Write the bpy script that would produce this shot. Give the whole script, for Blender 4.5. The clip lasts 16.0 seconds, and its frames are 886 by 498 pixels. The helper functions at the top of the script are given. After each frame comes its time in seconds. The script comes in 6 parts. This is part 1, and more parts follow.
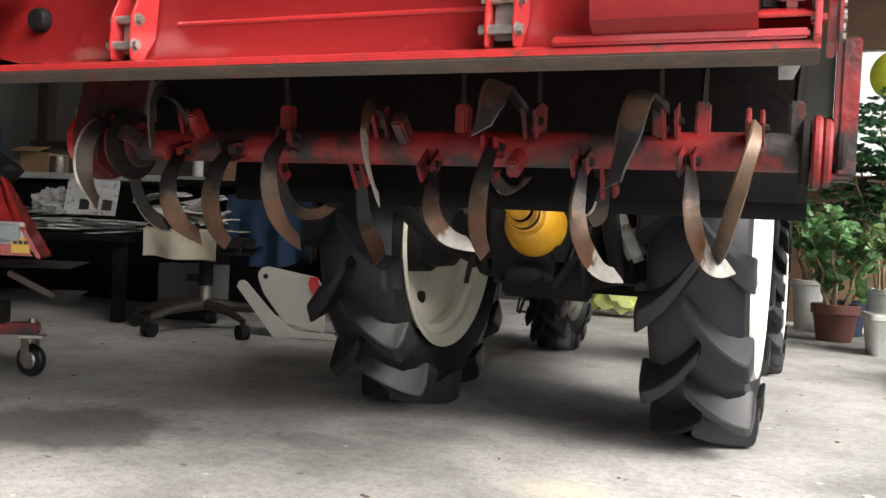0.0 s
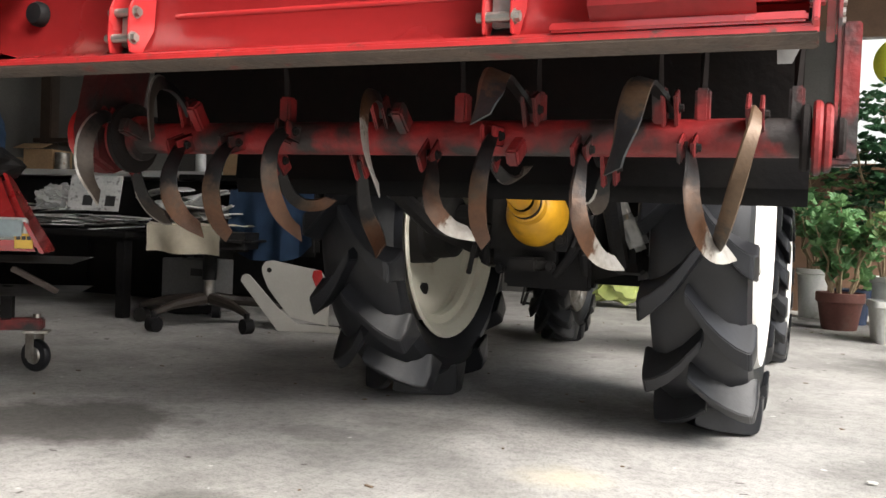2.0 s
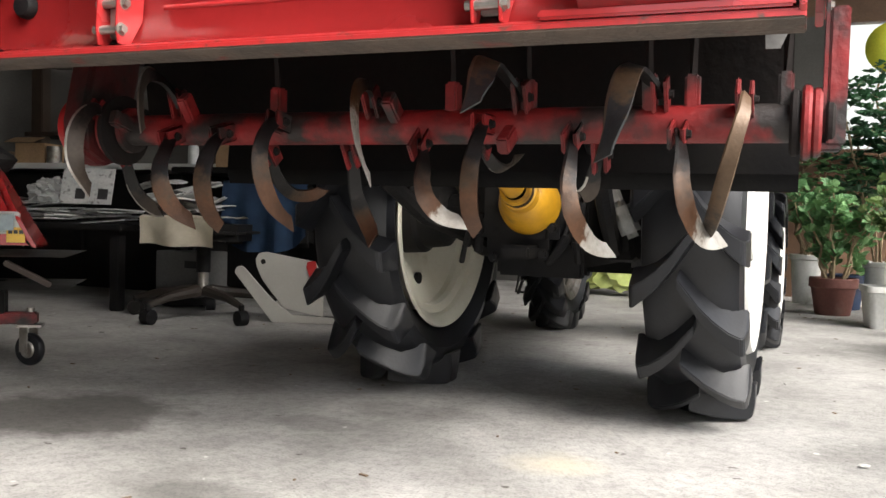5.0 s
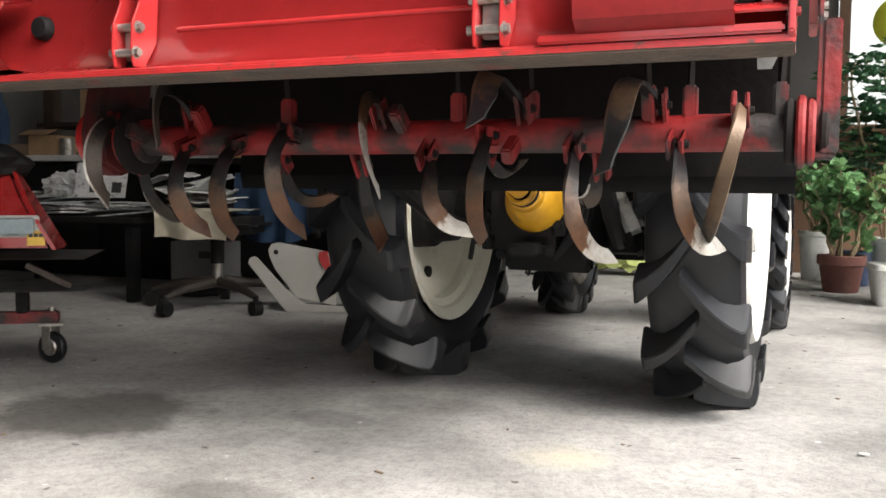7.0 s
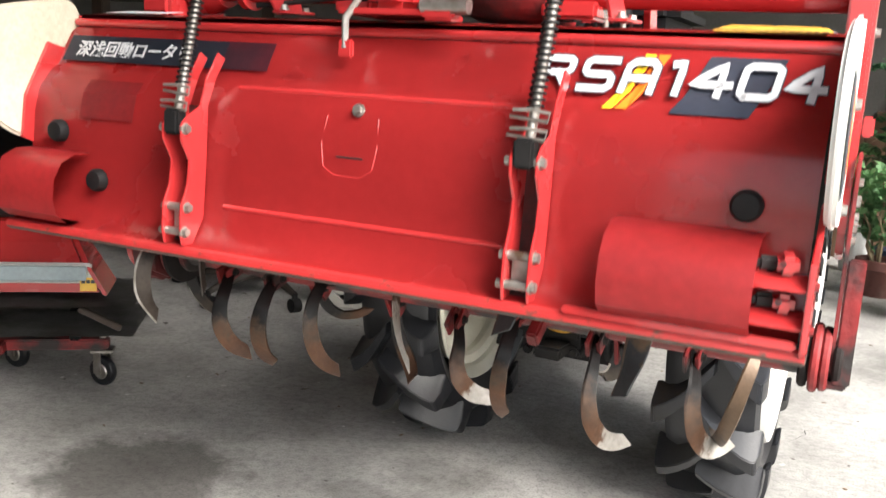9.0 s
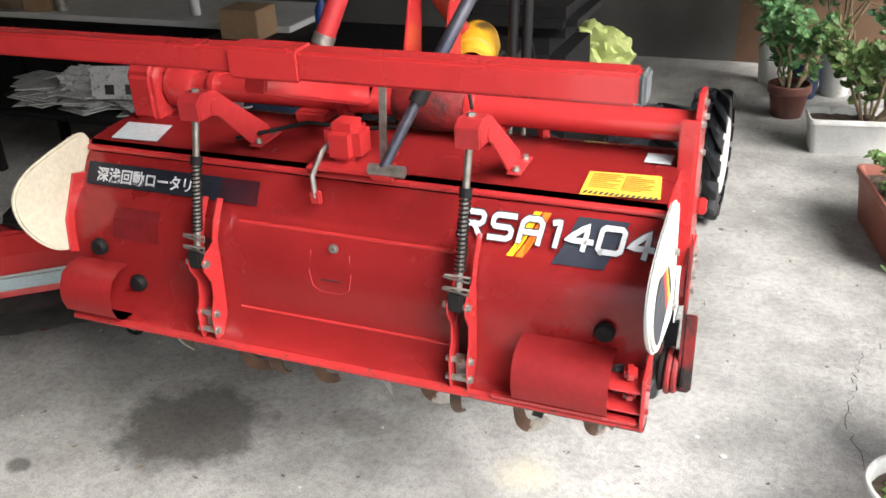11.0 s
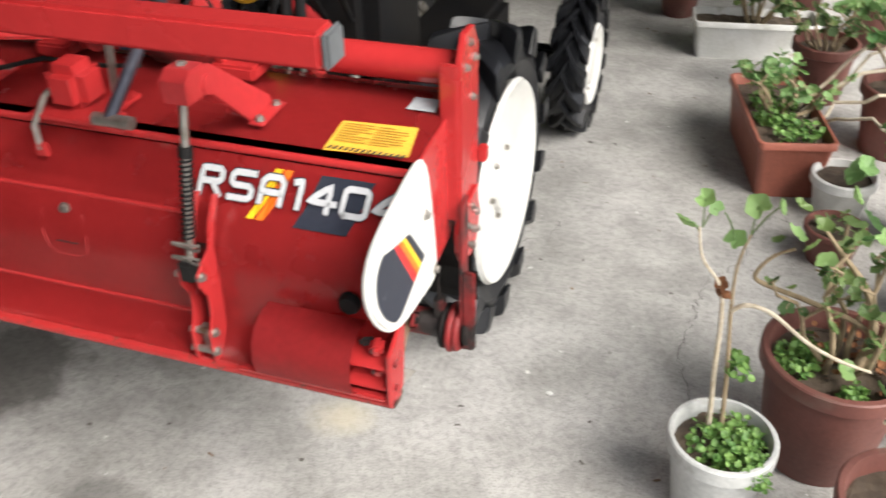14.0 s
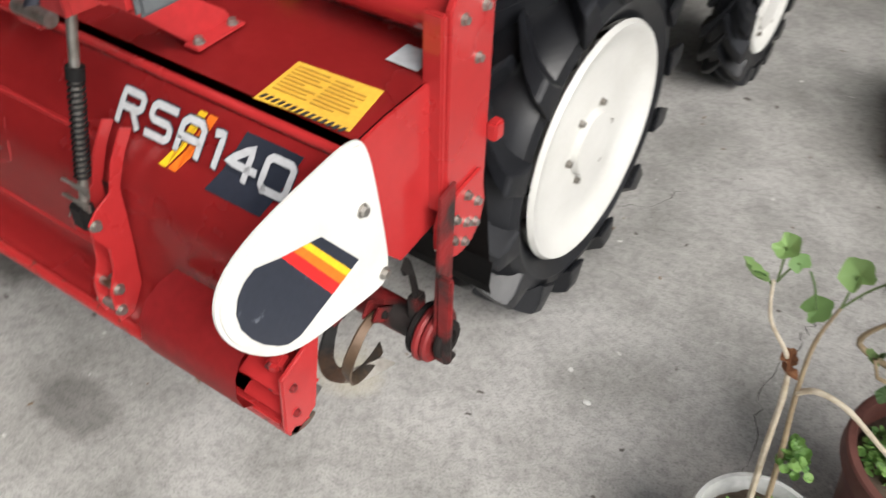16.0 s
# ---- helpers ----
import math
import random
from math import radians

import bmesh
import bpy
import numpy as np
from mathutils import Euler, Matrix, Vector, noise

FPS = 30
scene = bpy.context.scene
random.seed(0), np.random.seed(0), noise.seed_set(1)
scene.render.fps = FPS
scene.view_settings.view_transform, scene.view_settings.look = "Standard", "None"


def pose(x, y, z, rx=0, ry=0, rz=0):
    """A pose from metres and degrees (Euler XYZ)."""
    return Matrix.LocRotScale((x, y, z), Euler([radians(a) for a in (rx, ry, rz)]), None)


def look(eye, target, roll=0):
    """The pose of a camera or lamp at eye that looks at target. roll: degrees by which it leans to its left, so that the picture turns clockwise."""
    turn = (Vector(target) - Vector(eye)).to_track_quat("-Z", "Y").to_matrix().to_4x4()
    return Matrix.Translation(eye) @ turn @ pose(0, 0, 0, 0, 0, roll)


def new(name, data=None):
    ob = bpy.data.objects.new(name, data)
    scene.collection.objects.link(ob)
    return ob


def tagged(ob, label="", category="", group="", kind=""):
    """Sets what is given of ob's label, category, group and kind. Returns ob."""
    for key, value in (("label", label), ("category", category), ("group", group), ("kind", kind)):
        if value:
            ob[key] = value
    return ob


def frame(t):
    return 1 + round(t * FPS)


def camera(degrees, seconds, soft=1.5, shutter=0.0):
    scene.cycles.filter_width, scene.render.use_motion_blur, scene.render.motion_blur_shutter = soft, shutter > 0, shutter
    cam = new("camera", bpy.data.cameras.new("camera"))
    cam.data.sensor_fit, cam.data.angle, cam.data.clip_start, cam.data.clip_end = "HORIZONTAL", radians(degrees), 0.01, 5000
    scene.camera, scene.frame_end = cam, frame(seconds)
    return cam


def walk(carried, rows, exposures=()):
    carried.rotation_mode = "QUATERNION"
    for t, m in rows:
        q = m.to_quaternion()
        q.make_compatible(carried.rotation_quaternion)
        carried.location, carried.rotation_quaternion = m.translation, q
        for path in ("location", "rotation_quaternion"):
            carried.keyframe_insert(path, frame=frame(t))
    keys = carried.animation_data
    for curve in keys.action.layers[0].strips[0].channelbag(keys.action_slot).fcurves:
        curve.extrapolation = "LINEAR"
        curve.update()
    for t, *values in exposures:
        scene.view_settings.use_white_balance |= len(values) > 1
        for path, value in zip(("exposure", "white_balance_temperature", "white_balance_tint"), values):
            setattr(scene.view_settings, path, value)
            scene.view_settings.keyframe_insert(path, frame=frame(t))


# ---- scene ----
cam = camera(53.0, 16.0, shutter=0.4)
PATH = [
    (0, (0.706, -2.288, 0.48), (-0.053, -0.438, 0.442), 2.9),
    (0.5, (0.705, -2.288, 0.478), (-0.056, -0.439, 0.439), 2.8),
    (1, (0.707, -2.287, 0.476), (-0.063, -0.442, 0.429), 2.7),
    (1.5, (0.71, -2.286, 0.474), (-0.062, -0.442, 0.424), 2.6),
    (2, (0.712, -2.285, 0.474), (-0.056, -0.439, 0.421), 2.3),
    (2.5, (0.716, -2.284, 0.473), (-0.051, -0.437, 0.419), 1.8),
    (3, (0.721, -2.285, 0.471), (-0.045, -0.438, 0.417), 1.4),
    (3.5, (0.722, -2.285, 0.474), (-0.04, -0.437, 0.412), 1.4),
    (4, (0.722, -2.284, 0.471), (-0.041, -0.436, 0.406), 1.6),
    (6.3, (0.711, -2.292, 0.483), (-0.035, -0.438, 0.398), 1.5),
    (6.5, (0.718, -2.298, 0.494), (-0.019, -0.44, 0.42), 1.2),
    (7, (0.74, -2.329, 0.531), (-0.037, -0.491, 0.398), 0.6),
    (7.5, (0.76, -2.351, 0.571), (-0.053, -0.536, 0.361), 0.5),
    (8, (0.756, -2.367, 0.643), (-0.033, -0.559, 0.317), 0.5),
    (8.5, (0.752, -2.353, 0.78), (-0.007, -0.52, 0.528), 2.5),
    (9, (0.748, -2.339, 1.023), (-0.092, -0.563, 0.647), 3.3),
    (9.5, (0.785, -2.4, 1.326), (0.005, -0.664, 0.711), 0.3),
    (9.7, (0.818, -2.434, 1.422), (0.022, -0.722, 0.76), -0.9),
    (11.8, (0.93, -2.649, 1.92), (0.287, -1.042, 0.918), -3.2),
    (12, (0.956, -2.642, 1.924), (0.283, -1.052, 0.916), -3.4),
    (12.5, (1.083, -2.602, 1.907), (0.3, -1.049, 0.92), -3.1),
    (13, (1.181, -2.544, 1.897), (0.298, -1.063, 0.883), -4.5),
    (13.5, (1.199, -2.445, 1.874), (0.412, -0.947, 0.808), -3.2),
    (14, (1.176, -2.268, 1.859), (0.639, -0.715, 0.718), -1.4),
    (14.5, (1.164, -2.136, 1.837), (0.789, -0.567, 0.656), -0.9),
    (15, (1.22, -1.973, 1.808), (0.732, -0.454, 0.603), -1.8),
    (15.5, (1.299, -1.829, 1.8), (0.645, -0.417, 0.543), -1.0),
    (16, (1.31, -1.724, 1.77), (0.484, -0.492, 0.428), 1.2),
]
walk(cam, [(t, look(eye, target, roll)) for t, eye, target, roll in PATH], [(0.0, 1.88, 6620, 10), (7.0, 1.88, 6620, 10), (8.0, 1.72, 6620, 10), (8.5, 2.45, 6620, 10), (9.0, 2.28, 6620, 10), (9.7, 2.02, 6620, 10), (12.5, 1.82, 6300, 10), (13.2, 1.75, 6300, 10), (14.0, 1.35, 6620, 10), (15.0, 1.06, 6620, 10), (16.0, 0.90, 6520, 10)])

# ---- light ----
world = bpy.data.worlds.new("overcast")
scene.world = world
world.use_nodes = True
wn = world.node_tree.nodes
sky = wn.new("ShaderNodeTexSky")
sky.sky_type, sky.sun_disc = "NISHITA", False
sky.sun_elevation, sky.sun_rotation = radians(43), radians(115)
sky.air_density, sky.dust_density = 1.0, 3.0
wn["Background"].inputs[1].default_value = 0.105
veil = wn.new("ShaderNodeHueSaturation")
veil.inputs["Saturation"].default_value = 0.4
world.node_tree.links.new(sky.outputs[0], veil.inputs["Color"])
world.node_tree.links.new(veil.outputs[0], wn["Background"].inputs[0])
sun_data = bpy.data.lights.new("sun", "SUN")
sun_data.energy, sun_data.angle, sun_data.color = 2.5, radians(40), (1.0, 0.97, 0.93)
sun = new("sun", sun_data)
sun.matrix_world = look((7.6, -3.6, 8.0), (0, 0, 0))

# ---- materials ----
def nodes_of(name):
    m = bpy.data.materials.new(name)
    m.use_nodes = True
    return m, m.node_tree.nodes, m.node_tree.links, m.node_tree.nodes["Principled BSDF"]


def surface(name, base, second=None, scale=8.0, rough=0.5, metal=0.0, bump=0.05, fine=90.0, stain=None, stain_scale=3.0,
            stain_from=0.55, coat=0.0, translucent=0.0, grain=0.25):
    """A worn surface: two tones mixed by coarse noise, fine grain in tone and relief, and optional stains."""
    m, n, l, p = nodes_of(name)
    second = second or tuple(c * 0.8 for c in base)
    geo = n.new("ShaderNodeTexCoord")
    big, small = n.new("ShaderNodeTexNoise"), n.new("ShaderNodeTexNoise")
    big.inputs["Scale"].default_value, big.inputs["Detail"].default_value = scale, 6
    small.inputs["Scale"].default_value, small.inputs["Detail"].default_value = fine, 4
    for x in (big, small):
        l.new(geo.outputs["Object"], x.inputs["Vector"])
    ramp = n.new("ShaderNodeValToRGB")
    ramp.color_ramp.elements[0].position, ramp.color_ramp.elements[1].position = 0.35, 0.68
    ramp.color_ramp.elements[0].color, ramp.color_ramp.elements[1].color = (*base, 1), (*second, 1)
    l.new(big.outputs["Fac"], ramp.inputs["Fac"])
    mix = n.new("ShaderNodeMix")
    mix.data_type, mix.blend_type = "RGBA", "OVERLAY"
    mix.inputs["Factor"].default_value = grain
    l.new(ramp.outputs["Color"], mix.inputs["A"])
    l.new(small.outputs["Fac"], mix.inputs["B"])
    colour = mix.outputs["Result"]
    if stain:
        blot = n.new("ShaderNodeTexNoise")
        blot.inputs["Scale"].default_value, blot.inputs["Detail"].default_value = stain_scale, 8
        l.new(geo.outputs["Object"], blot.inputs["Vector"])
        r2 = n.new("ShaderNodeValToRGB")
        r2.color_ramp.elements[0].position, r2.color_ramp.elements[1].position = stain_from, stain_from + 0.12
        l.new(blot.outputs["Fac"], r2.inputs["Fac"])
        m2 = n.new("ShaderNodeMix")
        m2.data_type = "RGBA"
        l.new(r2.outputs["Color"], m2.inputs["Factor"])
        l.new(colour, m2.inputs["A"])
        m2.inputs["B"].default_value = (*stain, 1)
        colour = m2.outputs["Result"]
    l.new(colour, p.inputs["Base Color"])
    rr = n.new("ShaderNodeMapRange")
    rr.inputs["To Min"].default_value, rr.inputs["To Max"].default_value = max(0.03, rough - 0.1), min(1, rough + 0.12)
    l.new(big.outputs["Fac"], rr.inputs["Value"])
    l.new(rr.outputs["Result"], p.inputs["Roughness"])
    p.inputs["Metallic"].default_value = metal
    p.inputs["Coat Weight"].default_value = coat
    if translucent:
        p.inputs["Subsurface Weight"].default_value = translucent
        p.inputs["Subsurface Radius"].default_value = (0.01, 0.02, 0.005)
    if bump:
        b = n.new("ShaderNodeBump")
        b.inputs["Strength"].default_value, b.inputs["Distance"].default_value = bump, 0.01
        l.new(small.outputs["Fac"], b.inputs["Height"])
        l.new(b.outputs["Normal"], p.inputs["Normal"])
    return m


RED = surface("red_paint", (0.39, 0.025, 0.026), (0.35, 0.022, 0.023), 4, 0.24, 0, 0.012, 60, (0.33, 0.021, 0.022), 9, 0.60, coat=0.5, grain=0.08)
RED_CHIPPED = surface("chipped_red_paint", (0.37, 0.024, 0.024), (0.31, 0.019, 0.020), 4, 0.34, 0, 0.1, 60, (0.07, 0.04, 0.03), 55, 0.61, coat=0.2)
RED_DIRTY = surface("soiled_red_paint", (0.22, 0.011, 0.012), (0.11, 0.008, 0.008), 11, 0.55, 0, 0.25, 70, (0.016, 0.012, 0.011), 10, 0.465)
RED_PINK = surface("faded_red_paint", (0.39, 0.028, 0.030), (0.33, 0.022, 0.025), 6, 0.36, 0, 0.03, 60)
CREAM = surface("cream_plastic", (0.50, 0.46, 0.37), (0.42, 0.38, 0.29), 4, 0.4, 0, 0.02)
WHITE = surface("white_paint", (0.62, 0.617, 0.59), (0.54, 0.535, 0.505), 5, 0.35, 0, 0.01, 80, (0.40, 0.37, 0.32), 7, 0.68, grain=0.08)
RIM_CREAM = surface("cream_paint", (0.68, 0.66, 0.56), (0.60, 0.57, 0.47), 6, 0.4, 0, 0.01, 90, (0.44, 0.38, 0.28), 9, 0.66, grain=0.08)
RUBBER = surface("tyre_rubber", (0.007, 0.0075, 0.009), (0.012, 0.013, 0.016), 7, 0.36, 0, 0.05, 120, (0.022, 0.022, 0.023), 5, 0.62)
RUBBER.node_tree.nodes["Principled BSDF"].inputs["Specular IOR Level"].default_value = 0.38
BLACK = surface("black_metal", (0.006, 0.006, 0.007), (0.012, 0.011, 0.010), 8, 0.62, 0, 0.1)
BLACK.node_tree.nodes["Principled BSDF"].inputs["Specular IOR Level"].default_value = 0.17
# near black: grime on small parts, painted-in shade on the hood's inside
SOOT_AND_SHADE = surface("soil_and_shade_black", (0.009, 0.0075, 0.0075), (0.014, 0.011, 0.010), 11, 0.85, 0, 0.18, 60)
SOOT_AND_SHADE.node_tree.nodes["Principled BSDF"].inputs["Specular IOR Level"].default_value = 0.2
STEEL = surface("worn_steel", (0.36, 0.345, 0.32), (0.20, 0.18, 0.155), 26, 0.40, 0.8, 0.08, 90, (0.14, 0.09, 0.06), 22, 0.62)
TINE = surface("polished_tine_steel", (0.165, 0.125, 0.092), (0.055, 0.042, 0.033), 9, 0.42, 0.45, 0.15, 90, (0.14, 0.072, 0.042), 14, 0.53)
STEEL_BRIGHT = surface("ground_bright_steel", (0.40, 0.38, 0.345), (0.19, 0.16, 0.13), 16, 0.42, 0.7, 0.08, 90, (0.22, 0.12, 0.07), 12, 0.62)
def worn_tine(name, stops, rough=0.5, metal=0.35):
    """Forged steel whose wear runs along the blade: soil black at the holder, rust, then the ground-off end."""
    m = surface(name, (0.5, 0.5, 0.5), (0.30, 0.29, 0.28), 16, rough, metal, 0.09, 140)
    n, l = m.node_tree.nodes, m.node_tree.links
    p = n["Principled BSDF"]
    grain = p.inputs["Base Color"].links[0].from_socket
    uv, split, coord, patch_ = n.new("ShaderNodeUVMap"), n.new("ShaderNodeSeparateXYZ"), n.new("ShaderNodeTexCoord"), n.new("ShaderNodeTexNoise")
    uv.uv_map = "along"
    l.new(uv.outputs["UV"], split.inputs[0])
    l.new(coord.outputs["Object"], patch_.inputs["Vector"])
    patch_.inputs["Scale"].default_value, patch_.inputs["Detail"].default_value, patch_.inputs["Roughness"].default_value = 38, 7, 0.65
    shift = n.new("ShaderNodeMath")
    shift.operation = "MULTIPLY_ADD"
    l.new(patch_.outputs["Fac"], shift.inputs[0])
    shift.inputs[1].default_value = 0.55
    l.new(split.outputs[0], shift.inputs[2])
    back_ = n.new("ShaderNodeMath")
    back_.operation = "SUBTRACT"
    l.new(shift.outputs[0], back_.inputs[0])
    back_.inputs[1].default_value = 0.275
    ramp = n.new("ShaderNodeValToRGB")
    e = ramp.color_ramp.elements
    while len(e) < len(stops):
        e.new(0.5)
    for k, (at, colour) in enumerate(stops):
        e[k].position, e[k].color = at, (*colour, 1)
    l.new(back_.outputs[0], ramp.inputs["Fac"])
    mix = n.new("ShaderNodeMix")
    mix.data_type, mix.blend_type = "RGBA", "MULTIPLY"
    mix.inputs["Factor"].default_value = 1.0
    l.new(ramp.outputs["Color"], mix.inputs["A"])
    lift = n.new("ShaderNodeVectorMath")
    lift.operation = "SCALE"
    l.new(grain, lift.inputs[0])
    lift.inputs["Scale"].default_value = 1.75
    l.new(lift.outputs[0], mix.inputs["B"])
    l.new(mix.outputs["Result"], p.inputs["Base Color"])
    return m


SOILED_SHADED, RUSTED = (0.010, 0.009, 0.009), (0.105, 0.046, 0.021)
TINE_D = worn_tine("soiled_tine", [(0.0, SOILED_SHADED), (0.5, SOILED_SHADED), (0.62, (0.055, 0.042, 0.033)), (0.95, (0.075, 0.058, 0.045))])
TINE_B = worn_tine("rusty_tine", [(0.0, SOILED_SHADED), (0.54, SOILED_SHADED), (0.66, (0.075, 0.048, 0.030)), (0.80, RUSTED), (0.98, (0.085, 0.040, 0.022))])
TINE_W = worn_tine("ground_tine", [(0.0, SOILED_SHADED), (0.36, (0.018, 0.017, 0.017)), (0.52, (0.070, 0.040, 0.024)), (0.74, RUSTED), (0.80, (0.42, 0.39, 0.35)), (1.0, (0.52, 0.50, 0.46))], 0.42, 0.5)
# soil-black root drawn out longer to paint in the dark under the hood
TINE_U = worn_tine("heat_blued_tine", [(0.0, SOILED_SHADED), (0.56, SOILED_SHADED), (0.66, (0.12, 0.075, 0.042)), (0.76, (0.13, 0.095, 0.06)), (0.84, (0.045, 0.052, 0.058)), (1.0, (0.055, 0.060, 0.062))], 0.5, 0.3)
TINE_T = worn_tine("tan_tine", [(0.0, (0.06, 0.035, 0.022)), (0.3, (0.12, 0.072, 0.042)), (0.8, (0.14, 0.092, 0.056)), (0.9, (0.05, 0.045, 0.04)), (1.0, (0.10, 0.07, 0.05))], 0.5, 0.3)
BLUE_STEEL = surface("blued_steel", (0.055, 0.06, 0.085), (0.10, 0.10, 0.12), 14, 0.35, 0.7, 0.05)
YELLOW = surface("yellow_plastic", (0.52, 0.27, 0.012), (0.42, 0.21, 0.01), 6, 0.5, 0, 0.03, 60, (0.12, 0.065, 0.02), 11, 0.58)
NAVY = surface("navy_decal", (0.018, 0.022, 0.034), (0.028, 0.032, 0.045), 6, 0.35, 0, 0.0)
NAVY_SCUFFED = surface("scuffed_navy_decal", (0.018, 0.022, 0.034), (0.028, 0.032, 0.045), 6, 0.35, 0, 0.0, 90, (0.20, 0.22, 0.25), 30, 0.615)
TERRACOTTA = surface("terracotta", (0.150, 0.053, 0.041), (0.112, 0.042, 0.034), 5, 0.6, 0, 0.12, 70, (0.14, 0.085, 0.066), 6, 0.60)
PLASTIC_BROWN = surface("brown_red_plastic", (0.29, 0.090, 0.060), (0.235, 0.075, 0.050), 5, 0.5, 0, 0.03, 70)
POT_WHITE = surface("soiled_white_plastic", (0.62, 0.625, 0.61), (0.52, 0.52, 0.49), 6, 0.45, 0, 0.03, 70, (0.24, 0.22, 0.17), 7, 0.62)
POT_GREY = surface("greyed_white_plastic", (0.44, 0.45, 0.44), (0.36, 0.365, 0.35), 6, 0.45, 0, 0.03, 70, (0.20, 0.185, 0.15), 8, 0.62)
SOIL = surface("potting_soil", (0.045, 0.032, 0.022), (0.085, 0.062, 0.042), 18, 0.95, 0, 0.8, 45)
STEM = surface("woody_stem", (0.30, 0.23, 0.14), (0.20, 0.15, 0.09), 30, 0.8, 0, 0.3)
STEM_PALE = surface("pale_bare_stem", (0.52, 0.46, 0.36), (0.36, 0.30, 0.21), 30, 0.8, 0, 0.3)
DEAD = surface("withered_leaf", (0.26, 0.11, 0.045), (0.17, 0.07, 0.03), 20, 0.85, 0, 0.3)
WOOD = surface("dark_brown_boards", (0.12, 0.065, 0.035), (0.085, 0.045, 0.025), 6, 0.6, 0, 0.15)
WOOD_BLACK = surface("dark_stained_wood", (0.045, 0.028, 0.018), (0.03, 0.02, 0.014), 9, 0.6, 0, 0.15)
CHAIR_BASE = surface("dull_brown_plastic", (0.026, 0.019, 0.014), (0.018, 0.014, 0.011), 9, 0.6, 0, 0.1)
RED_DARK = surface("dark_blotched_red", (0.075, 0.006, 0.006), (0.035, 0.005, 0.005), 10, 0.6, 0, 0.25, 70, (0.012, 0.010, 0.009), 9, 0.5)
WOOD_PALE = surface("weathered_wood", (0.20, 0.14, 0.09), (0.13, 0.09, 0.06), 9, 0.75, 0, 0.3)
WALL = surface("stained_plaster", (0.10, 0.097, 0.09), (0.06, 0.057, 0.052), 1.5, 0.85, 0, 0.15)
CEIL = surface("dark_unseen_ceiling", (0.08, 0.065, 0.05), (0.055, 0.045, 0.035), 2, 0.85, 0, 0.1)
GREY_PAINT = surface("light_grey_paint", (0.40, 0.39, 0.355), (0.34, 0.33, 0.30), 5, 0.45, 0, 0.01, grain=0.06)
GREY_PANEL = surface("blue_grey_panel", (0.30, 0.36, 0.38), (0.25, 0.31, 0.33), 5, 0.4, 0, 0.01)
GALV = surface("dirty_galvanised_plate", (0.20, 0.20, 0.195), (0.13, 0.13, 0.12), 10, 0.55, 0.5, 0.1)
CLOTH_CREAM = surface("cream_cloth", (0.62, 0.57, 0.46), (0.52, 0.47, 0.37), 20, 0.9, 0, 0.3, 300)
CLOTH_BLUE = surface("blue_cloth", (0.022, 0.055, 0.115), (0.016, 0.036, 0.075), 9, 0.9, 0, 0.3, 300)
PAPER = surface("printed_paper", (0.52, 0.52, 0.50), (0.40, 0.40, 0.39), 14, 0.8, 0, 0.02, 90, (0.16, 0.155, 0.15), 38, 0.56)
FILM = surface("thin_plastic_bag", (0.62, 0.62, 0.60), (0.45, 0.45, 0.44), 8, 0.25, 0, 0.3, 30)
BAG_LIME = surface("lime_plastic_bag", (0.52, 0.58, 0.22), (0.40, 0.47, 0.13), 7, 0.35, 0, 0.3, 30)
CARD = surface("brown_cardboard", (0.34, 0.22, 0.12), (0.28, 0.18, 0.10), 6, 0.8, 0, 0.05)
LABEL_YELLOW = surface("yellow_sticker", (0.72, 0.43, 0.05), (0.66, 0.39, 0.05), 7, 0.4, 0, 0.0)
LABEL_GREY = surface("grey_sticker", (0.48, 0.51, 0.53), (0.42, 0.45, 0.47), 12, 0.4, 0, 0.0)
PRINT = surface("dark_print", (0.02, 0.02, 0.02), (0.03, 0.03, 0.03), 7, 0.5, 0, 0.0)
LETTER = surface("silver_white_lettering", (0.50, 0.51, 0.52), (0.42, 0.43, 0.45), 9, 0.3, 0, 0.0)
STRIPE_Y = surface("yellow_stripe", (0.80, 0.50, 0.02), (0.76, 0.46, 0.02), 7, 0.35, 0, 0.0)
STRIPE_O = surface("orange_stripe", (0.80, 0.16, 0.015), (0.76, 0.15, 0.015), 7, 0.35, 0, 0.0)
STRIPE_R = surface("bright_red_stripe", (0.70, 0.02, 0.02), (0.66, 0.02, 0.02), 7, 0.35, 0, 0.0)
BLUE_PLASTIC = surface("blue_plastic", (0.02, 0.07, 0.30), (0.02, 0.05, 0.22), 7, 0.4, 0, 0.02)


def leaf_material(name, a, b):
    m = surface(name, a, b, 6, 0.5, 0, 0.2, 60, translucent=0.0)
    n, l = m.node_tree.nodes, m.node_tree.links
    p = n["Principled BSDF"]
    geo = n.new("ShaderNodeNewGeometry")
    ramp = n.new("ShaderNodeValToRGB")
    ramp.color_ramp.elements[0].color, ramp.color_ramp.elements[1].color = (*a, 1), (*b, 1)
    l.new(geo.outputs["Random Per Island"], ramp.inputs["Fac"])
    l.new(ramp.outputs["Color"], p.inputs["Base Color"])
    tr = n.new("ShaderNodeBsdfTranslucent")
    l.new(ramp.outputs["Color"], tr.inputs["Color"])
    mix = n.new("ShaderNodeMixShader")
    mix.inputs[0].default_value = 0.3
    l.new(p.outputs[0], mix.inputs[1])
    l.new(tr.outputs[0], mix.inputs[2])
    l.new(mix.outputs[0], n["Material Output"].inputs[0])
    return m


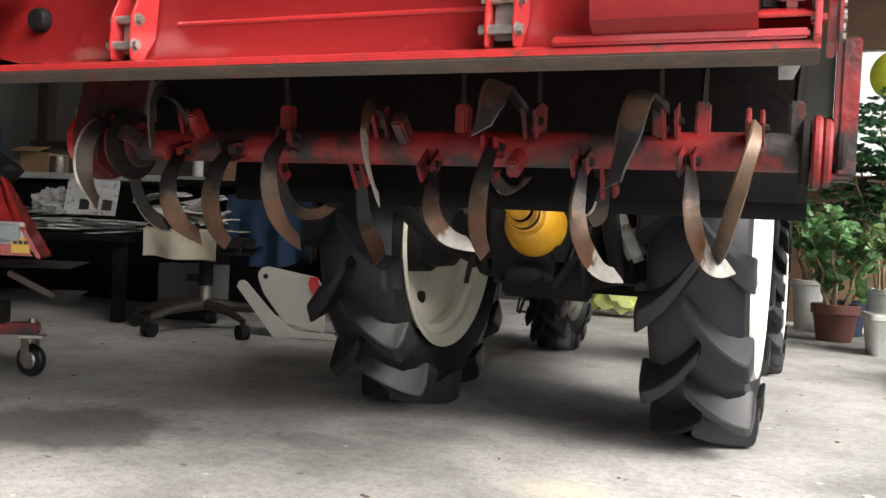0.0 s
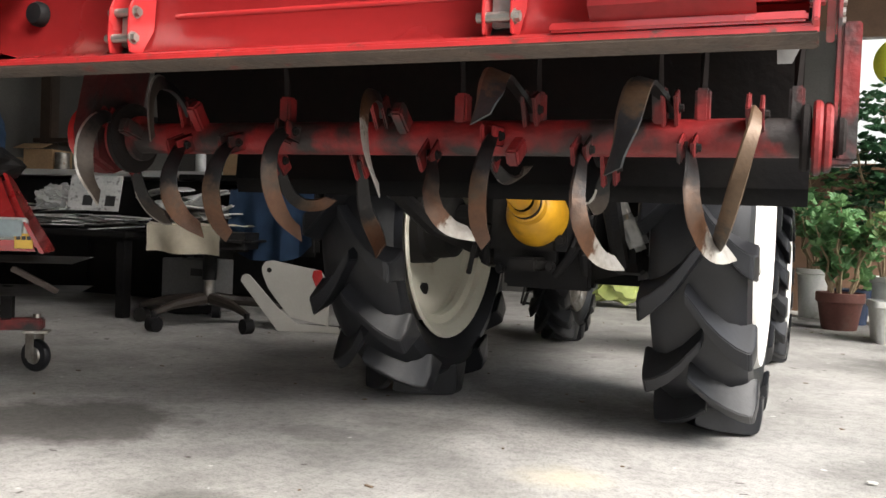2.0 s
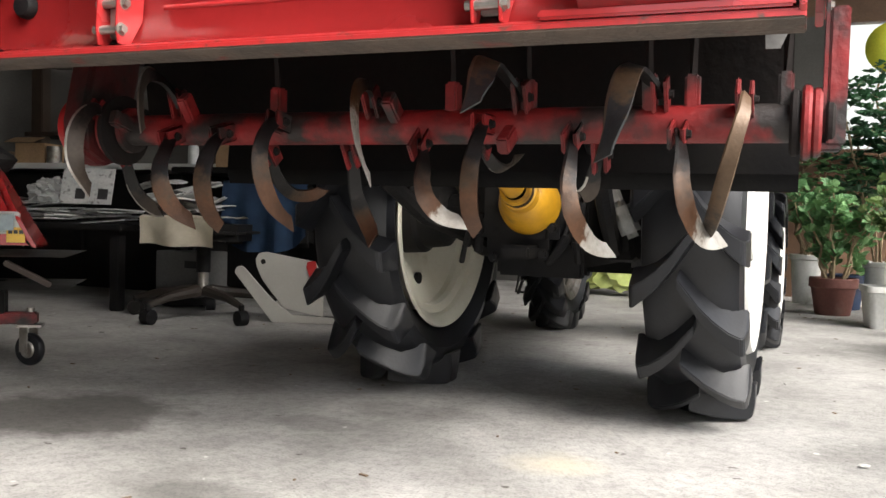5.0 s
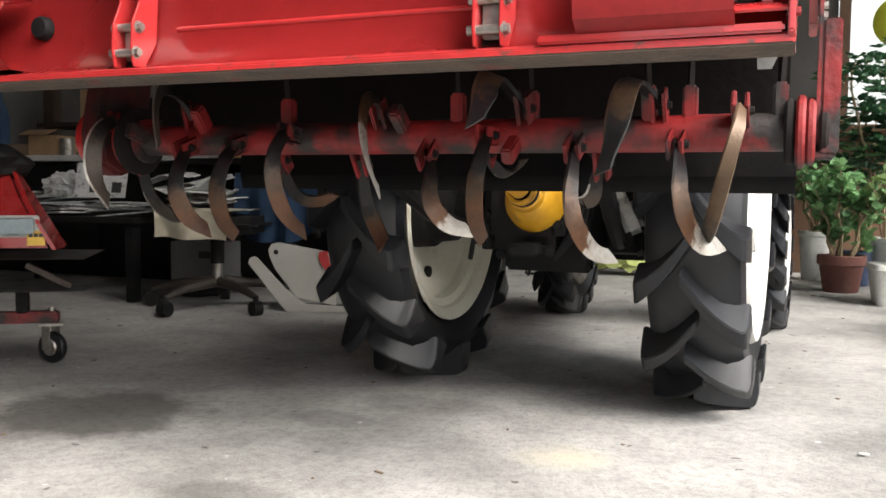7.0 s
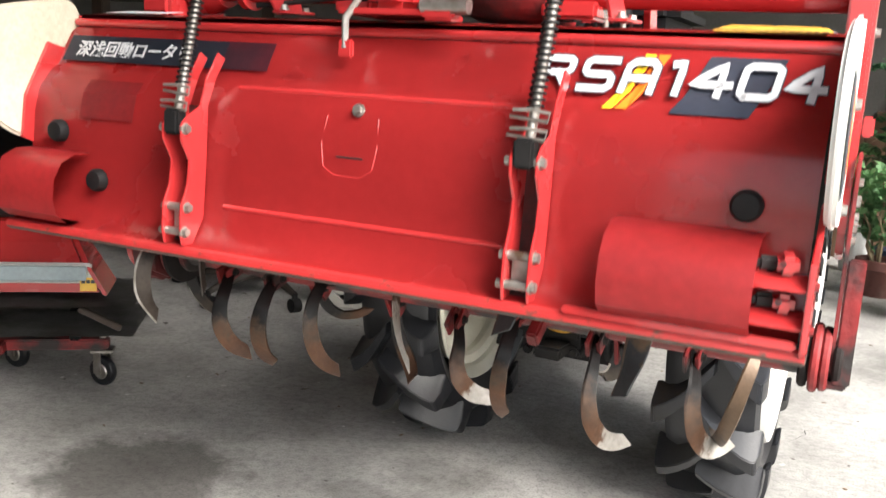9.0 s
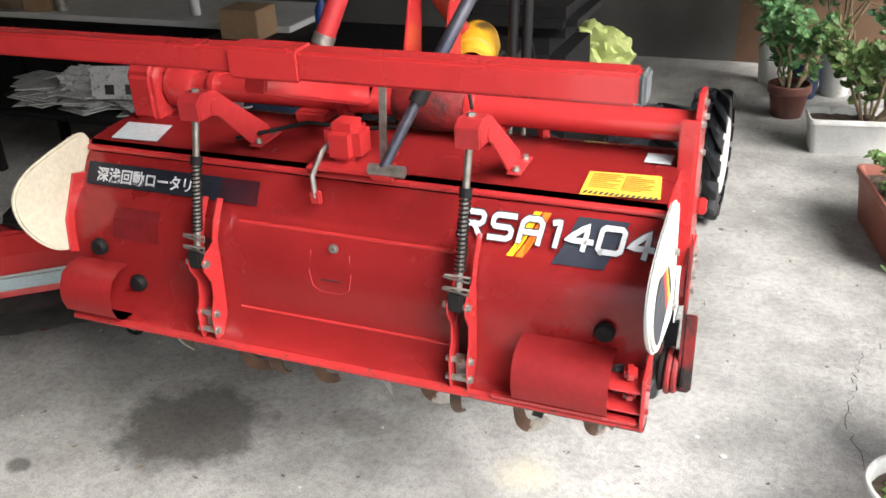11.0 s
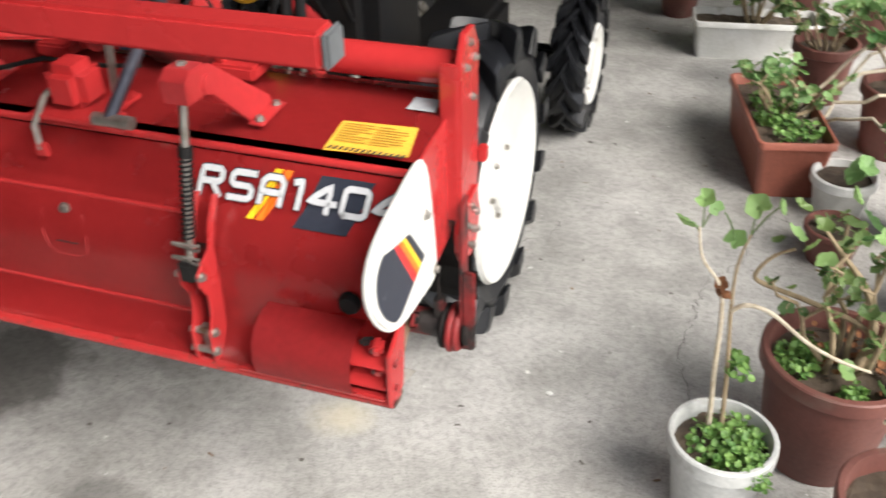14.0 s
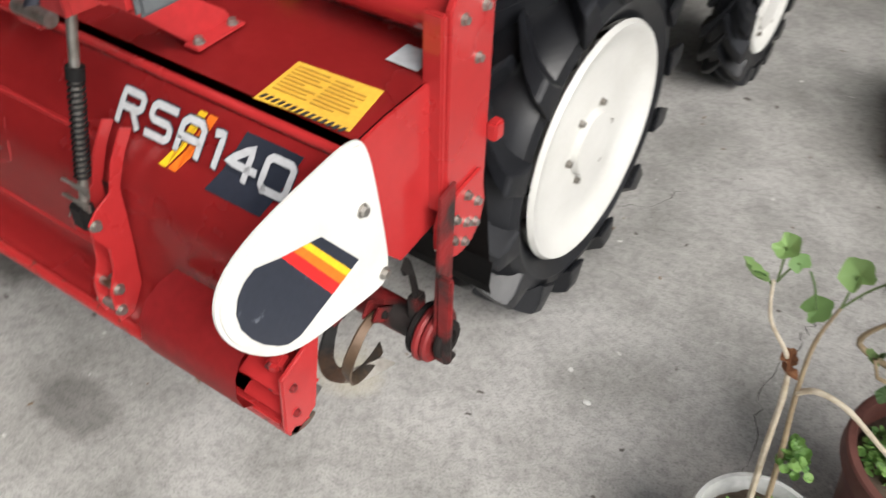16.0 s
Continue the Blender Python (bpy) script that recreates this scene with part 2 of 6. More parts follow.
LEAF = leaf_material("green_leaf", (0.055, 0.115, 0.035), (0.15, 0.225, 0.07))
LEAF_PALE = leaf_material("pale_grey_green_leaf", (0.10, 0.22, 0.075), (0.22, 0.35, 0.12))
CLOVER = leaf_material("bright_clover_leaf", (0.085, 0.20, 0.045), (0.20, 0.35, 0.09))
LEAF_MID = leaf_material("mid_green_leaf", (0.075, 0.19, 0.075), (0.16, 0.31, 0.12))
LEAF_DARK = leaf_material("dark_glossy_leaf", (0.022, 0.075, 0.036), (0.055, 0.15, 0.065))


def concrete():
    """Worn grey slab: mottling, aggregate specks, wheel dirt, an oil blot and a faint yellow spill."""
    m, n, l, p = nodes_of("worn_concrete")
    geo = n.new("ShaderNodeNewGeometry")

    def noise_tex(scale, detail=8, rough=0.6):
        t = n.new("ShaderNodeTexNoise")
        t.inputs["Scale"].default_value, t.inputs["Detail"].default_value, t.inputs["Roughness"].default_value = scale, detail, rough
        l.new(geo.outputs["Position"], t.inputs["Vector"])
        return t.outputs["Fac"]

    def ramp(value, a, b, ca, cb):
        r = n.new("ShaderNodeValToRGB")
        r.color_ramp.elements[0].position, r.color_ramp.elements[1].position = a, b
        r.color_ramp.elements[0].color, r.color_ramp.elements[1].color = (*ca, 1), (*cb, 1)
        l.new(value, r.inputs["Fac"])
        return r.outputs["Color"]

    def mixed(kind, fac, a, b):
        x = n.new("ShaderNodeMix")
        x.data_type, x.blend_type = "RGBA", kind
        if isinstance(fac, float):
            x.inputs["Factor"].default_value = fac
        else:
            l.new(fac, x.inputs["Factor"])
        for key, value in (("A", a), ("B", b)):
            if isinstance(value, tuple):
                x.inputs[key].default_value = (*value, 1)
            else:
                l.new(value, x.inputs[key])
        return x.outputs["Result"]

    def blot(centre, rx, ry, soft, wobble=0.6):
        sub = n.new("ShaderNodeVectorMath")
        sub.operation = "SUBTRACT"
        l.new(geo.outputs["Position"], sub.inputs[0])
        sub.inputs[1].default_value = (*centre, 0)
        mul = n.new("ShaderNodeVectorMath")
        mul.operation = "MULTIPLY"
        l.new(sub.outputs[0], mul.inputs[0])
        mul.inputs[1].default_value = (1 / rx, 1 / ry, 0)
        ln = n.new("ShaderNodeVectorMath")
        ln.operation = "LENGTH"
        l.new(mul.outputs[0], ln.inputs[0])
        add = n.new("ShaderNodeMath")
        add.operation = "MULTIPLY_ADD"
        l.new(noise_tex(9, 10, 0.7), add.inputs[0])
        add.inputs[1].default_value = wobble * 2
        l.new(ln.outputs["Value"], add.inputs[2])
        r = n.new("ShaderNodeMapRange")
        r.inputs["From Min"].default_value, r.inputs["From Max"].default_value = 1 + wobble, 1 + wobble - soft
        l.new(add.outputs[0], r.inputs["Value"])
        return r.outputs["Result"]

    colour = ramp(noise_tex(1.1), 0.36, 0.66, (0.37, 0.362, 0.342), (0.48, 0.471, 0.45))
    colour = mixed("MULTIPLY", 0.62, colour, ramp(noise_tex(4, 10, 0.62), 0.36, 0.60, (0.48, 0.475, 0.47), (1, 1, 1)))
    colour = mixed("MULTIPLY", 0.55, colour, ramp(noise_tex(42, 6, 0.75), 0.36, 0.55, (0.48, 0.48, 0.48), (1, 1, 1)))
    colour = mixed("MULTIPLY", 0.55, colour, ramp(noise_tex(170, 3, 0.6), 0.36, 0.5, (0.5, 0.5, 0.5), (1, 1, 1)))
    for c, rx, ry, dark in (((-0.82, -0.745), 0.30, 0.27, 0.86), ((-1.22, -1.1), 0.05, 0.04, 0.8), ((-0.70, -1.22), 0.12, 0.09, 0.55), ((-0.19, -1.10), 0.15, 0.10, 0.5), ((-0.29, -0.56), 0.12, 0.08, 0.4), ((0.36, 0.22), 0.12, 0.08, 0.5),
                             ((-0.15, -0.35), 0.2, 0.1, 0.3), ((0.2, 0.2), 0.5, 0.3, 0.25), ((0.42, -1.2), 0.2, 0.08, 0.35)):
        f = n.new("ShaderNodeMath")
        f.operation = "MULTIPLY"
        l.new(blot(c, rx, ry, 0.38), f.inputs[0])
        f.inputs[1].default_value = dark
        colour = mixed("MULTIPLY", f.outputs[0], colour, (0.24, 0.23, 0.22))
    f = n.new("ShaderNodeMath")
    f.operation = "MULTIPLY"
    l.new(blot((0.29, -0.63), 0.12, 0.1, 0.8), f.inputs[0])
    f.inputs[1].default_value = 0.5
    colour = mixed("MIX", f.outputs[0], colour, (0.55, 0.50, 0.34))
    speck = ramp(noise_tex(26, 2, 0.4), 0.745, 0.77, (0, 0, 0), (1, 1, 1))
    colour = mixed("MIX", speck, colour, (0.56, 0.55, 0.53))
    speck = ramp(noise_tex(19, 2, 0.4), 0.245, 0.265, (1, 1, 1), (0, 0, 0))
    colour = mixed("MIX", speck, colour, (0.10, 0.09, 0.08))
    l.new(colour, p.inputs["Base Color"])
    p.inputs["Roughness"].default_value = 0.72
    b = n.new("ShaderNodeBump")
    b.inputs["Strength"].default_value, b.inputs["Distance"].default_value = 0.55, 0.004
    l.new(noise_tex(120, 8, 0.7), b.inputs["Height"])
    l.new(b.outputs["Normal"], p.inputs["Normal"])
    return m


CONCRETE = concrete()

m_glass, n_, l_, p_ = nodes_of("window_glass")
p_.inputs["Transmission Weight"].default_value = 1.0
p_.inputs["Roughness"].default_value = 0.02
p_.inputs["Base Color"].default_value = (0.95, 0.97, 0.96, 1)
GLASS = m_glass
m_out, n_, l_, p_ = nodes_of("daylight_outside")
p_.inputs["Base Color"].default_value = (0.42, 0.44, 0.43, 1)
p_.inputs["Emission Color"].default_value = (0.92, 0.97, 1.0, 1)
p_.inputs["Emission Strength"].default_value = 0.12
OUTSIDE = m_out

# ---- building helpers ----
def part(name, bm, material, parent=None, label="", smooth=False, m=None):
    """Links a bmesh as one mesh object, under a thing or a part where one is given."""
    if m is not None:
        bmesh.ops.transform(bm, matrix=m, verts=bm.verts)
    me = bpy.data.meshes.new(name)
    bmesh.ops.recalc_face_normals(bm, faces=bm.faces)
    if smooth:
        for f in bm.faces:
            f.smooth = True
        for e in bm.edges:
            if len(e.link_faces) == 2 and e.calc_face_angle(0) > 0.6:
                e.smooth = False
    bm.to_mesh(me)
    bm.free()
    for mat in material if isinstance(material, (list, tuple)) else (material,):
        me.materials.append(mat)
    ob = new(name, me)
    if parent:
        ob.parent = parent
    if label:
        tagged(ob, label)
    return ob


def thing(name, label, category, at=(0, 0, 0), turn=0, group="", kind=""):
    ob = new(name)
    ob.empty_display_size = 0.05
    ob.matrix_world = pose(*at, 0, 0, turn)
    return tagged(ob, label, category, group, kind)


def soften(bm, width=0.004, segments=2):
    if width:
        edges = [e for e in bm.edges if len(e.link_faces) == 2 and e.calc_face_angle(0) > 0.5]
        bmesh.ops.bevel(bm, geom=edges, offset=width, segments=segments, affect="EDGES", clamp_overlap=True)
    return bm


def box(size, at=(0, 0, 0), bevel=0.004, turn=(0, 0, 0), bm=None, taper=1.0):
    """A block of that size with its middle at a point; taper shrinks its lower face."""
    own = bmesh.new()
    bmesh.ops.create_cube(own, size=1)
    for v in own.verts:
        k = taper if v.co.z < 0 else 1
        v.co = Vector((v.co.x * size[0] * k, v.co.y * size[1] * k, v.co.z * size[2]))
    soften(own, bevel)
    own.transform(pose(*at, *turn))
    return joined(bm, own)


def joined(bm, own):
    if bm is None:
        return own
    me = bpy.data.meshes.new("tmp")
    own.to_mesh(me)
    own.free()
    bm.from_mesh(me)
    bpy.data.meshes.remove(me)
    return bm


def rod(a, b, r, r2=None, sides=16, bm=None, bevel=0.0):
    """A round bar from a to b."""
    own = bmesh.new()
    a, b = Vector(a), Vector(b)
    bmesh.ops.create_cone(own, cap_ends=True, segments=sides, radius1=r, radius2=r if r2 is None else r2, depth=(b - a).length)
    soften(own, bevel, 1)
    own.transform(Matrix.Translation((a + b) / 2) @ (b - a).to_track_quat("Z", "Y").to_matrix().to_4x4())
    return joined(bm, own)


def tube(points, r, sides=8, bm=None, radii=None):
    """A bent round bar through points."""
    own = bmesh.new()
    pts = [Vector(p) for p in points]
    rings = []
    side = None
    for i, p in enumerate(pts):
        d = (pts[min(i + 1, len(pts) - 1)] - pts[max(i - 1, 0)]).normalized()
        if side is None:
            side = d.orthogonal().normalized()
        side = (side - d * side.dot(d)).normalized()
        up = d.cross(side)
        k = radii[i] if radii else r
        rings.append([own.verts.new(p + k * (math.cos(6.28318 * j / sides) * side + math.sin(6.28318 * j / sides) * up)) for j in range(sides)])
    for u, v in zip(rings, rings[1:]):
        for j in range(sides):
            own.faces.new((u[j], u[(j + 1) % sides], v[(j + 1) % sides], v[j]))
    own.faces.new(rings[0][::-1])
    own.faces.new(rings[-1])
    return joined(bm, own)


def prism(outline, x0, x1, bevel=0.003, bm=None):
    """A plate with a (y, z) outline, between two x planes."""
    own = bmesh.new()
    a = [own.verts.new((x0, y, z)) for y, z in outline]
    b = [own.verts.new((x1, y, z)) for y, z in outline]
    own.faces.new(a)
    own.faces.new(b[::-1])
    for i in range(len(a)):
        j = (i + 1) % len(a)
        own.faces.new((a[i], b[i], b[j], a[j]))
    bmesh.ops.recalc_face_normals(own, faces=own.faces)
    soften(own, bevel)
    return joined(bm, own)


def sheet(profile, x0, x1, thick=0.004, steps=1, bm=None):
    """A bent sheet: a (y, z) profile drawn out along x, with thickness."""
    own = bmesh.new()
    grid = []
    for k in range(steps + 1):
        x = x0 + (x1 - x0) * k / steps
        grid.append([own.verts.new((x, y, z)) for y, z in profile])
    faces = []
    for u, v in zip(grid, grid[1:]):
        for i in range(len(u) - 1):
            faces.append(own.faces.new((u[i], u[i + 1], v[i + 1], v[i])))
    bmesh.ops.solidify(own, geom=faces, thickness=thick)
    return joined(bm, own)


def lathe(profile, segments=48, axis="z", bm=None):
    """Turns an (r, h) profile round an axis."""
    own = bmesh.new()
    rings = []
    for r, h in profile:
        ring = []
        for k in range(segments):
            a = 2 * math.pi * k / segments
            c, s = r * math.cos(a), r * math.sin(a)
            ring.append(own.verts.new((h, c, s) if axis == "x" else (c, s, h)))
        rings.append(ring)
    for u, v in zip(rings, rings[1:]):
        for k in range(segments):
            j = (k + 1) % segments
            own.faces.new((u[k], u[j], v[j], v[k]))
    bmesh.ops.remove_doubles(own, verts=own.verts, dist=1e-5)
    return joined(bm, own)


def bolt(at, direction, r=0.010, h=0.008):
    r *= 0.82
    own = bmesh.new()
    bmesh.ops.create_cone(own, cap_ends=True, segments=6, radius1=r, radius2=r * 0.92, depth=h)
    w = bmesh.new()
    bmesh.ops.create_cone(w, cap_ends=True, segments=14, radius1=r * 1.35, radius2=r * 1.3, depth=h * 0.4)
    w.transform(Matrix.Translation((0, 0, -h * 0.5)))
    joined(own, w)
    own.transform(Matrix.Translation(at) @ Vector(direction).to_track_quat("Z", "Y").to_matrix().to_4x4())
    return own

# ---- structure ----
def wall(name, size, at, material):
    return tagged(part(name, box(size, at, 0), material), name.replace("_", " "), "wall", kind="structure")


floor = part("floor", box((11.0, 14.0, 0.2), (-0.5, -1.0, -0.1), 0), CONCRETE)
tagged(floor, "worn grey concrete floor with oil stains and specks", "floor", kind="structure")
ground = bmesh.new()
bmesh.ops.create_grid(ground, x_segments=2, y_segments=2, size=400)
tagged(part("ground", ground, CONCRETE, m=Matrix.Translation((0, 0, -0.206))), "grey open yard round the shed", "ground", kind="structure")
tagged(wall("wall_left", (0.15, 7.7, 2.8), (-4.6, 0.45, 1.4), WALL), "dim stained plaster side wall")
tagged(wall("wall_back_left", (5.0, 0.15, 2.8), (-2.05, 4.15, 1.4), WALL), "dim stained plaster back wall")
tagged(wall("wall_back_low", (3.4, 0.15, 0.93), (2.15, 4.15, 0.465), WOOD), "brown boarded wall below the window")
tagged(wall("wall_back_top", (3.4, 0.15, 0.95), (2.15, 4.15, 2.325), WOOD), "brown boarded wall above the window")
tagged(wall("wall_back_mid", (0.36, 0.15, 0.92), (0.63, 4.15, 1.39), WALL), "grey wall beside the window")
tagged(wall("wall_back_end", (0.9, 0.15, 0.92), (3.4, 4.15, 1.39), WOOD), "brown boarded wall beside the window")
# both ceilings stay out of view, added and sized to darken the left side
tagged(part("ceiling", box((7.3, 5.05, 0.12), (-1.05, 1.725, 2.86), 0), CEIL), "unseen dark ceiling added to shade the shed", "ceiling", kind="structure")
tagged(part("ceiling", box((5.7, 2.55, 0.12), (-1.85, -2.085, 2.86), 0), CEIL), "unseen dark ceiling added to shade the shed", "ceiling", kind="structure")
# added wall behind the camera, cuts the light reaching the left
tagged(wall("wall_unseen_front", (4.6, 0.15, 2.8), (-2.25, -3.3, 1.4), WALL), "unseen plaster front wall added to block light")
for y in (-0.72, 1.2, 3.2):
    tagged(part("ceiling_beam", box((7.2, 0.12, 0.16), (-1.05, y, 2.716), 0.005), WOOD), "dark timber ceiling beam", "beam", kind="structure")

win = thing("window_1", "bright window in a dark wooden frame above the plants", "window", kind="structure")
for at, size in (((0.85, 4.1, 1.39), (0.07, 0.1, 0.84)), ((2.93, 4.1, 1.39), (0.07, 0.1, 0.84)), ((1.89, 4.1, 1.39), (0.05, 0.08, 0.84)),
                 ((1.89, 4.1, 1.825), (2.15, 0.1, 0.06))):
    part("window_frame", box(size, at, 0.004), WOOD, win)
part("window_sill", box((2.3, 0.2, 0.045), (1.89, 4.06, 0.952), 0.005), WOOD, win)
for x in (1.375, 2.405):
    pane = part("pane", box((0.97, 0.006, 0.81), (x, 4.11, 1.39), 0), GLASS, win)
    pane.visible_shadow = False
back = part("backdrop", box((6, 0.02, 4), (2.0, 6.2, 1.4), 0), OUTSIDE)
tagged(back, "pale overcast daylight beyond the window", "backdrop", kind="structure")


def crack(points, name="crack"):
    bm = bmesh.new()
    rng = random.Random(5)
    line = []
    for (x0, y0), (x1, y1) in zip(points, points[1:]):
        for k in range(7):
            u = k / 7
            line.append((x0 + (x1 - x0) * u + rng.uniform(-0.012, 0.012), y0 + (y1 - y0) * u + rng.uniform(-0.012, 0.012), rng.uniform(0.0004, 0.0016)))
    left = [bm.verts.new((x - w, y, 0.0012)) for x, y, w in line]
    right = [bm.verts.new((x + w, y, 0.0012)) for x, y, w in line]
    for i in range(len(line) - 1):
        bm.faces.new((left[i], right[i], right[i + 1], left[i + 1]))
    return part(name, bm, SOOT_AND_SHADE, floor)


crack([(1.25, -0.5), (1.238, -0.334), (1.19, -0.1), (1.203, 0.086), (1.215, 0.22), (1.235, 0.335), (1.336, 0.469), (1.37, 0.66), (1.43, 0.82), (1.51, 0.80)])
crack([(0.42, 0.35), (0.62, 0.42), (0.7, 0.6)])
bits = bmesh.new()
rng = random.Random(3)
for k in range(110):
    x, y = rng.uniform(-1.8, 1.9), rng.uniform(-1.9, 3.0)
    box((rng.uniform(0.003, 0.008), rng.uniform(0.003, 0.02), 0.002), (x, y, 0.0025), 0, (0, 0, rng.uniform(0, 180)), bits)
tagged(part("floor_litter", bits, WOOD_PALE), "scattered dry leaf bits and grit on the concrete", "litter", kind="stuff")
chip = bmesh.new()
bmesh.ops.create_icosphere(chip, subdivisions=1, radius=1)
tagged(part("stone_chip", chip, POT_WHITE, m=Matrix.LocRotScale((0.84, -0.365, 0.006), None, (0.013, 0.009, 0.003))), "pale flat chip lying on the concrete", "chip")

# ---- tractor ----
TX = 0.10
tractor = thing("tractor", "small tractor with black lugged tyres and white rims", "tractor", (TX, 0, 0), -1)


def carcass(R, width, rim):
    h = width / 2
    return lathe([(rim, -h * 0.62), (rim + 0.03, -h * 0.80), ((rim + R) / 2, -h * 0.97), (R - 0.03, -h * 0.9), (R - 0.005, -h * 0.6), (R, 0),
                  (R - 0.005, h * 0.6), (R - 0.03, h * 0.9), ((rim + R) / 2, h * 0.97), (rim + 0.03, h * 0.80), (rim, h * 0.62), (rim - 0.012, 0), (rim, -h * 0.62)], 64, "x")


def lug_mesh(R, width, lug_h, side):
    """One slanting tread bar from the middle of the tread out over the shoulder."""
    h, base = width / 2, R - lug_h
    bm = bmesh.new()
    rows = []
    for u, da, half in ((-0.14, -0.04, 0.013), (0.06, 0.03, 0.015), (0.25, 0.100, 0.017), (0.5, 0.172, 0.020), (0.75, 0.228, 0.023), (0.94, 0.262, 0.026), (1.0, 0.270, 0.027), (1.04, 0.272, 0.026)):
        x = side * u * h
        a = math.pi + da * 0.475 / R
        top = R - (0.0 if u < 0.9 else 0.003 if u < 0.97 else 0.010 if u < 1.01 else 0.040)
        low = base - 0.012 if u < 0.7 else base - 0.02 if u < 0.9 else base - 0.045
        row = []
        for r, w in ((low, half * 1.9), (top, half * 0.95), (top, -half * 0.95), (low, -half * 1.7)):
            q = a + w / R
            row.append(bm.verts.new((x, r * math.cos(q), r * math.sin(q))))
        rows.append(row)
    for p, q in zip(rows, rows[1:]):
        for i in range(4):
            j = (i + 1) % 4
            bm.faces.new((p[i], p[j], q[j], q[i]))
    bm.faces.new(rows[0])
    bm.faces.new(rows[-1])
    bmesh.ops.recalc_face_normals(bm, faces=bm.faces)
    return soften(bm, 0.006, 2)


LUGS = {}


def wheel(name, x, y, R, width, rim, lugs, lug_h, outer, label, dish):
    """outer: +1 when the outside of the wheel looks along +x."""
    tyre = part(name, carcass(R - lug_h, width * 0.96, rim), RUBBER, tractor, label, smooth=True)
    tyre.matrix_local = pose(x, y, R, 5 if outer > 0 else 12, 0, 0)
    h = width / 2
    if R not in LUGS:
        LUGS[R] = []
        for side in (-1, 1):
            first = part("lug", lug_mesh(R, width, lug_h, side), RUBBER, tyre, smooth=True)
            LUGS[R].append(first.data)
            bpy.data.objects.remove(first)
    for s, data in enumerate(LUGS[R]):
        for k in range(lugs):
            o = new("lug", data)
            o.parent = tyre
            o.matrix_local = pose(0, 0, 0, 360.0 * (k + 0.5 * s) / lugs, 0, 0)
    o_ = outer
    disc = lathe([(rim + 0.012, o_ * h * 0.84), (rim + 0.004, o_ * h * 0.96), (rim - 0.012, o_ * h * 0.93), (rim - 0.03, o_ * h * 0.78), (rim * 0.72, o_ * h * 0.66), (rim * 0.60, o_ * h * 0.70), (0.09, o_ * h * 0.70), (0.085, o_ * h * 0.86), (0.0, o_ * h * 0.88)], 56, "x")
    lathe([(rim + 0.004, o_ * h * 0.66), (rim - 0.03, o_ * h * 0.42), (rim - 0.04, -o_ * h * 0.30), (rim - 0.022, -o_ * h * 0.62), (rim + 0.008, -o_ * h * 0.76), (rim + 0.004, -o_ * h * 0.82), (rim - 0.006, -o_ * h * 0.80), (rim - 0.026, -o_ * h * 0.66), (rim - 0.030, -o_ * h * 0.54), (rim - 0.052, -o_ * h * 0.48), (rim - 0.056, -o_ * h * 0.34), (rim - 0.042, -o_ * h * 0.28), (rim - 0.052, -o_ * h * 0.16), (rim - 0.080, -o_ * h * 0.10),
           (rim * 0.62, o_ * h * 0.06), (0.13, o_ * h * 0.26), (0.10, o_ * h * 0.30), (0.0, o_ * h * 0.30)], 56, "x", disc)
    part("rim", disc, dish, tyre, smooth=True)
    if R > 0.4:
        part("hub_drum", lathe([(0.0, -o_ * h * 0.95), (0.065, -o_ * h * 0.95), (0.088, -o_ * h * 0.80), (0.095, -o_ * h * 0.30), (0.108, -o_ * h * 0.20), (0.112, o_ * h * 0.30), (0.0, o_ * h * 0.36)], 36, "x"), BLACK, tyre, "black greasy hub drum", smooth=True)
        for k in range(3):
            a = k * 2.0944 + 0.9
            part("rim_lug", box((0.030, 0.060, 0.022), (o_ * h * 0.20, (rim - 0.075) * math.cos(a), (rim - 0.075) * math.sin(a)), 0.006, (math.degrees(a) + 90, 0, 0)), dish, tyre)
    for k in range(6):
        a = k * math.pi / 3
        part("wheel_nut", bolt((o_ * h * 0.74, 0.105 * math.cos(a), 0.105 * math.sin(a)), (o_, 0, 0), 0.011, 0.014), STEEL, tyre)
        if R > 0.4:
            c, s = rim * 0.6 * math.cos(a + 0.4), rim * 0.6 * math.sin(a + 0.4)
            part("rim_hole", rod((o_ * h * 0.0, c, s), (o_ * h * 0.10, c, s), 0.017, sides=12), BLACK, tyre)
    return tyre


REAR_R, FRONT_R = 0.475, 0.30
wheel("rear_wheel", 0.40, 0.02, REAR_R, 0.23, 0.307, 14, 0.044, 1, "black lugged rear tyre with a white disc", WHITE)
wheel("rear_wheel", -0.405, 0.02, REAR_R, 0.23, 0.307, 14, 0.044, -1, "black lugged rear tyre with a cream rim", RIM_CREAM)
wheel("front_wheel", 0.435, 1.39, FRONT_R, 0.16, 0.165, 15, 0.026, 1, "small black lugged front tyre with a white disc", WHITE)
wheel("front_wheel", -0.395, 1.45, FRONT_R, 0.16, 0.165, 15, 0.026, -1, "small black lugged front tyre", STEEL)

part("transmission", box((0.26, 0.62, 0.34), (0, 0.12, 0.52), 0.03), BLACK, tractor, "oily black gear housing")
part("shaft_housing", box((0.20, 0.30, 0.20), (0, -0.18, 0.50), 0.025), BLACK, tractor)
part("clutch_housing", box((0.30, 0.9, 0.28), (0, 0.85, 0.47), 0.03), BLACK, tractor)
part("oil_pan", box((0.24, 0.5, 0.12), (0, 0.9, 0.36), 0.03), BLACK, tractor)
part("rear_axle", rod((-0.36, 0.02, 0.475), (0.36, 0.02, 0.475), 0.06, bevel=0.006), BLACK, tractor)
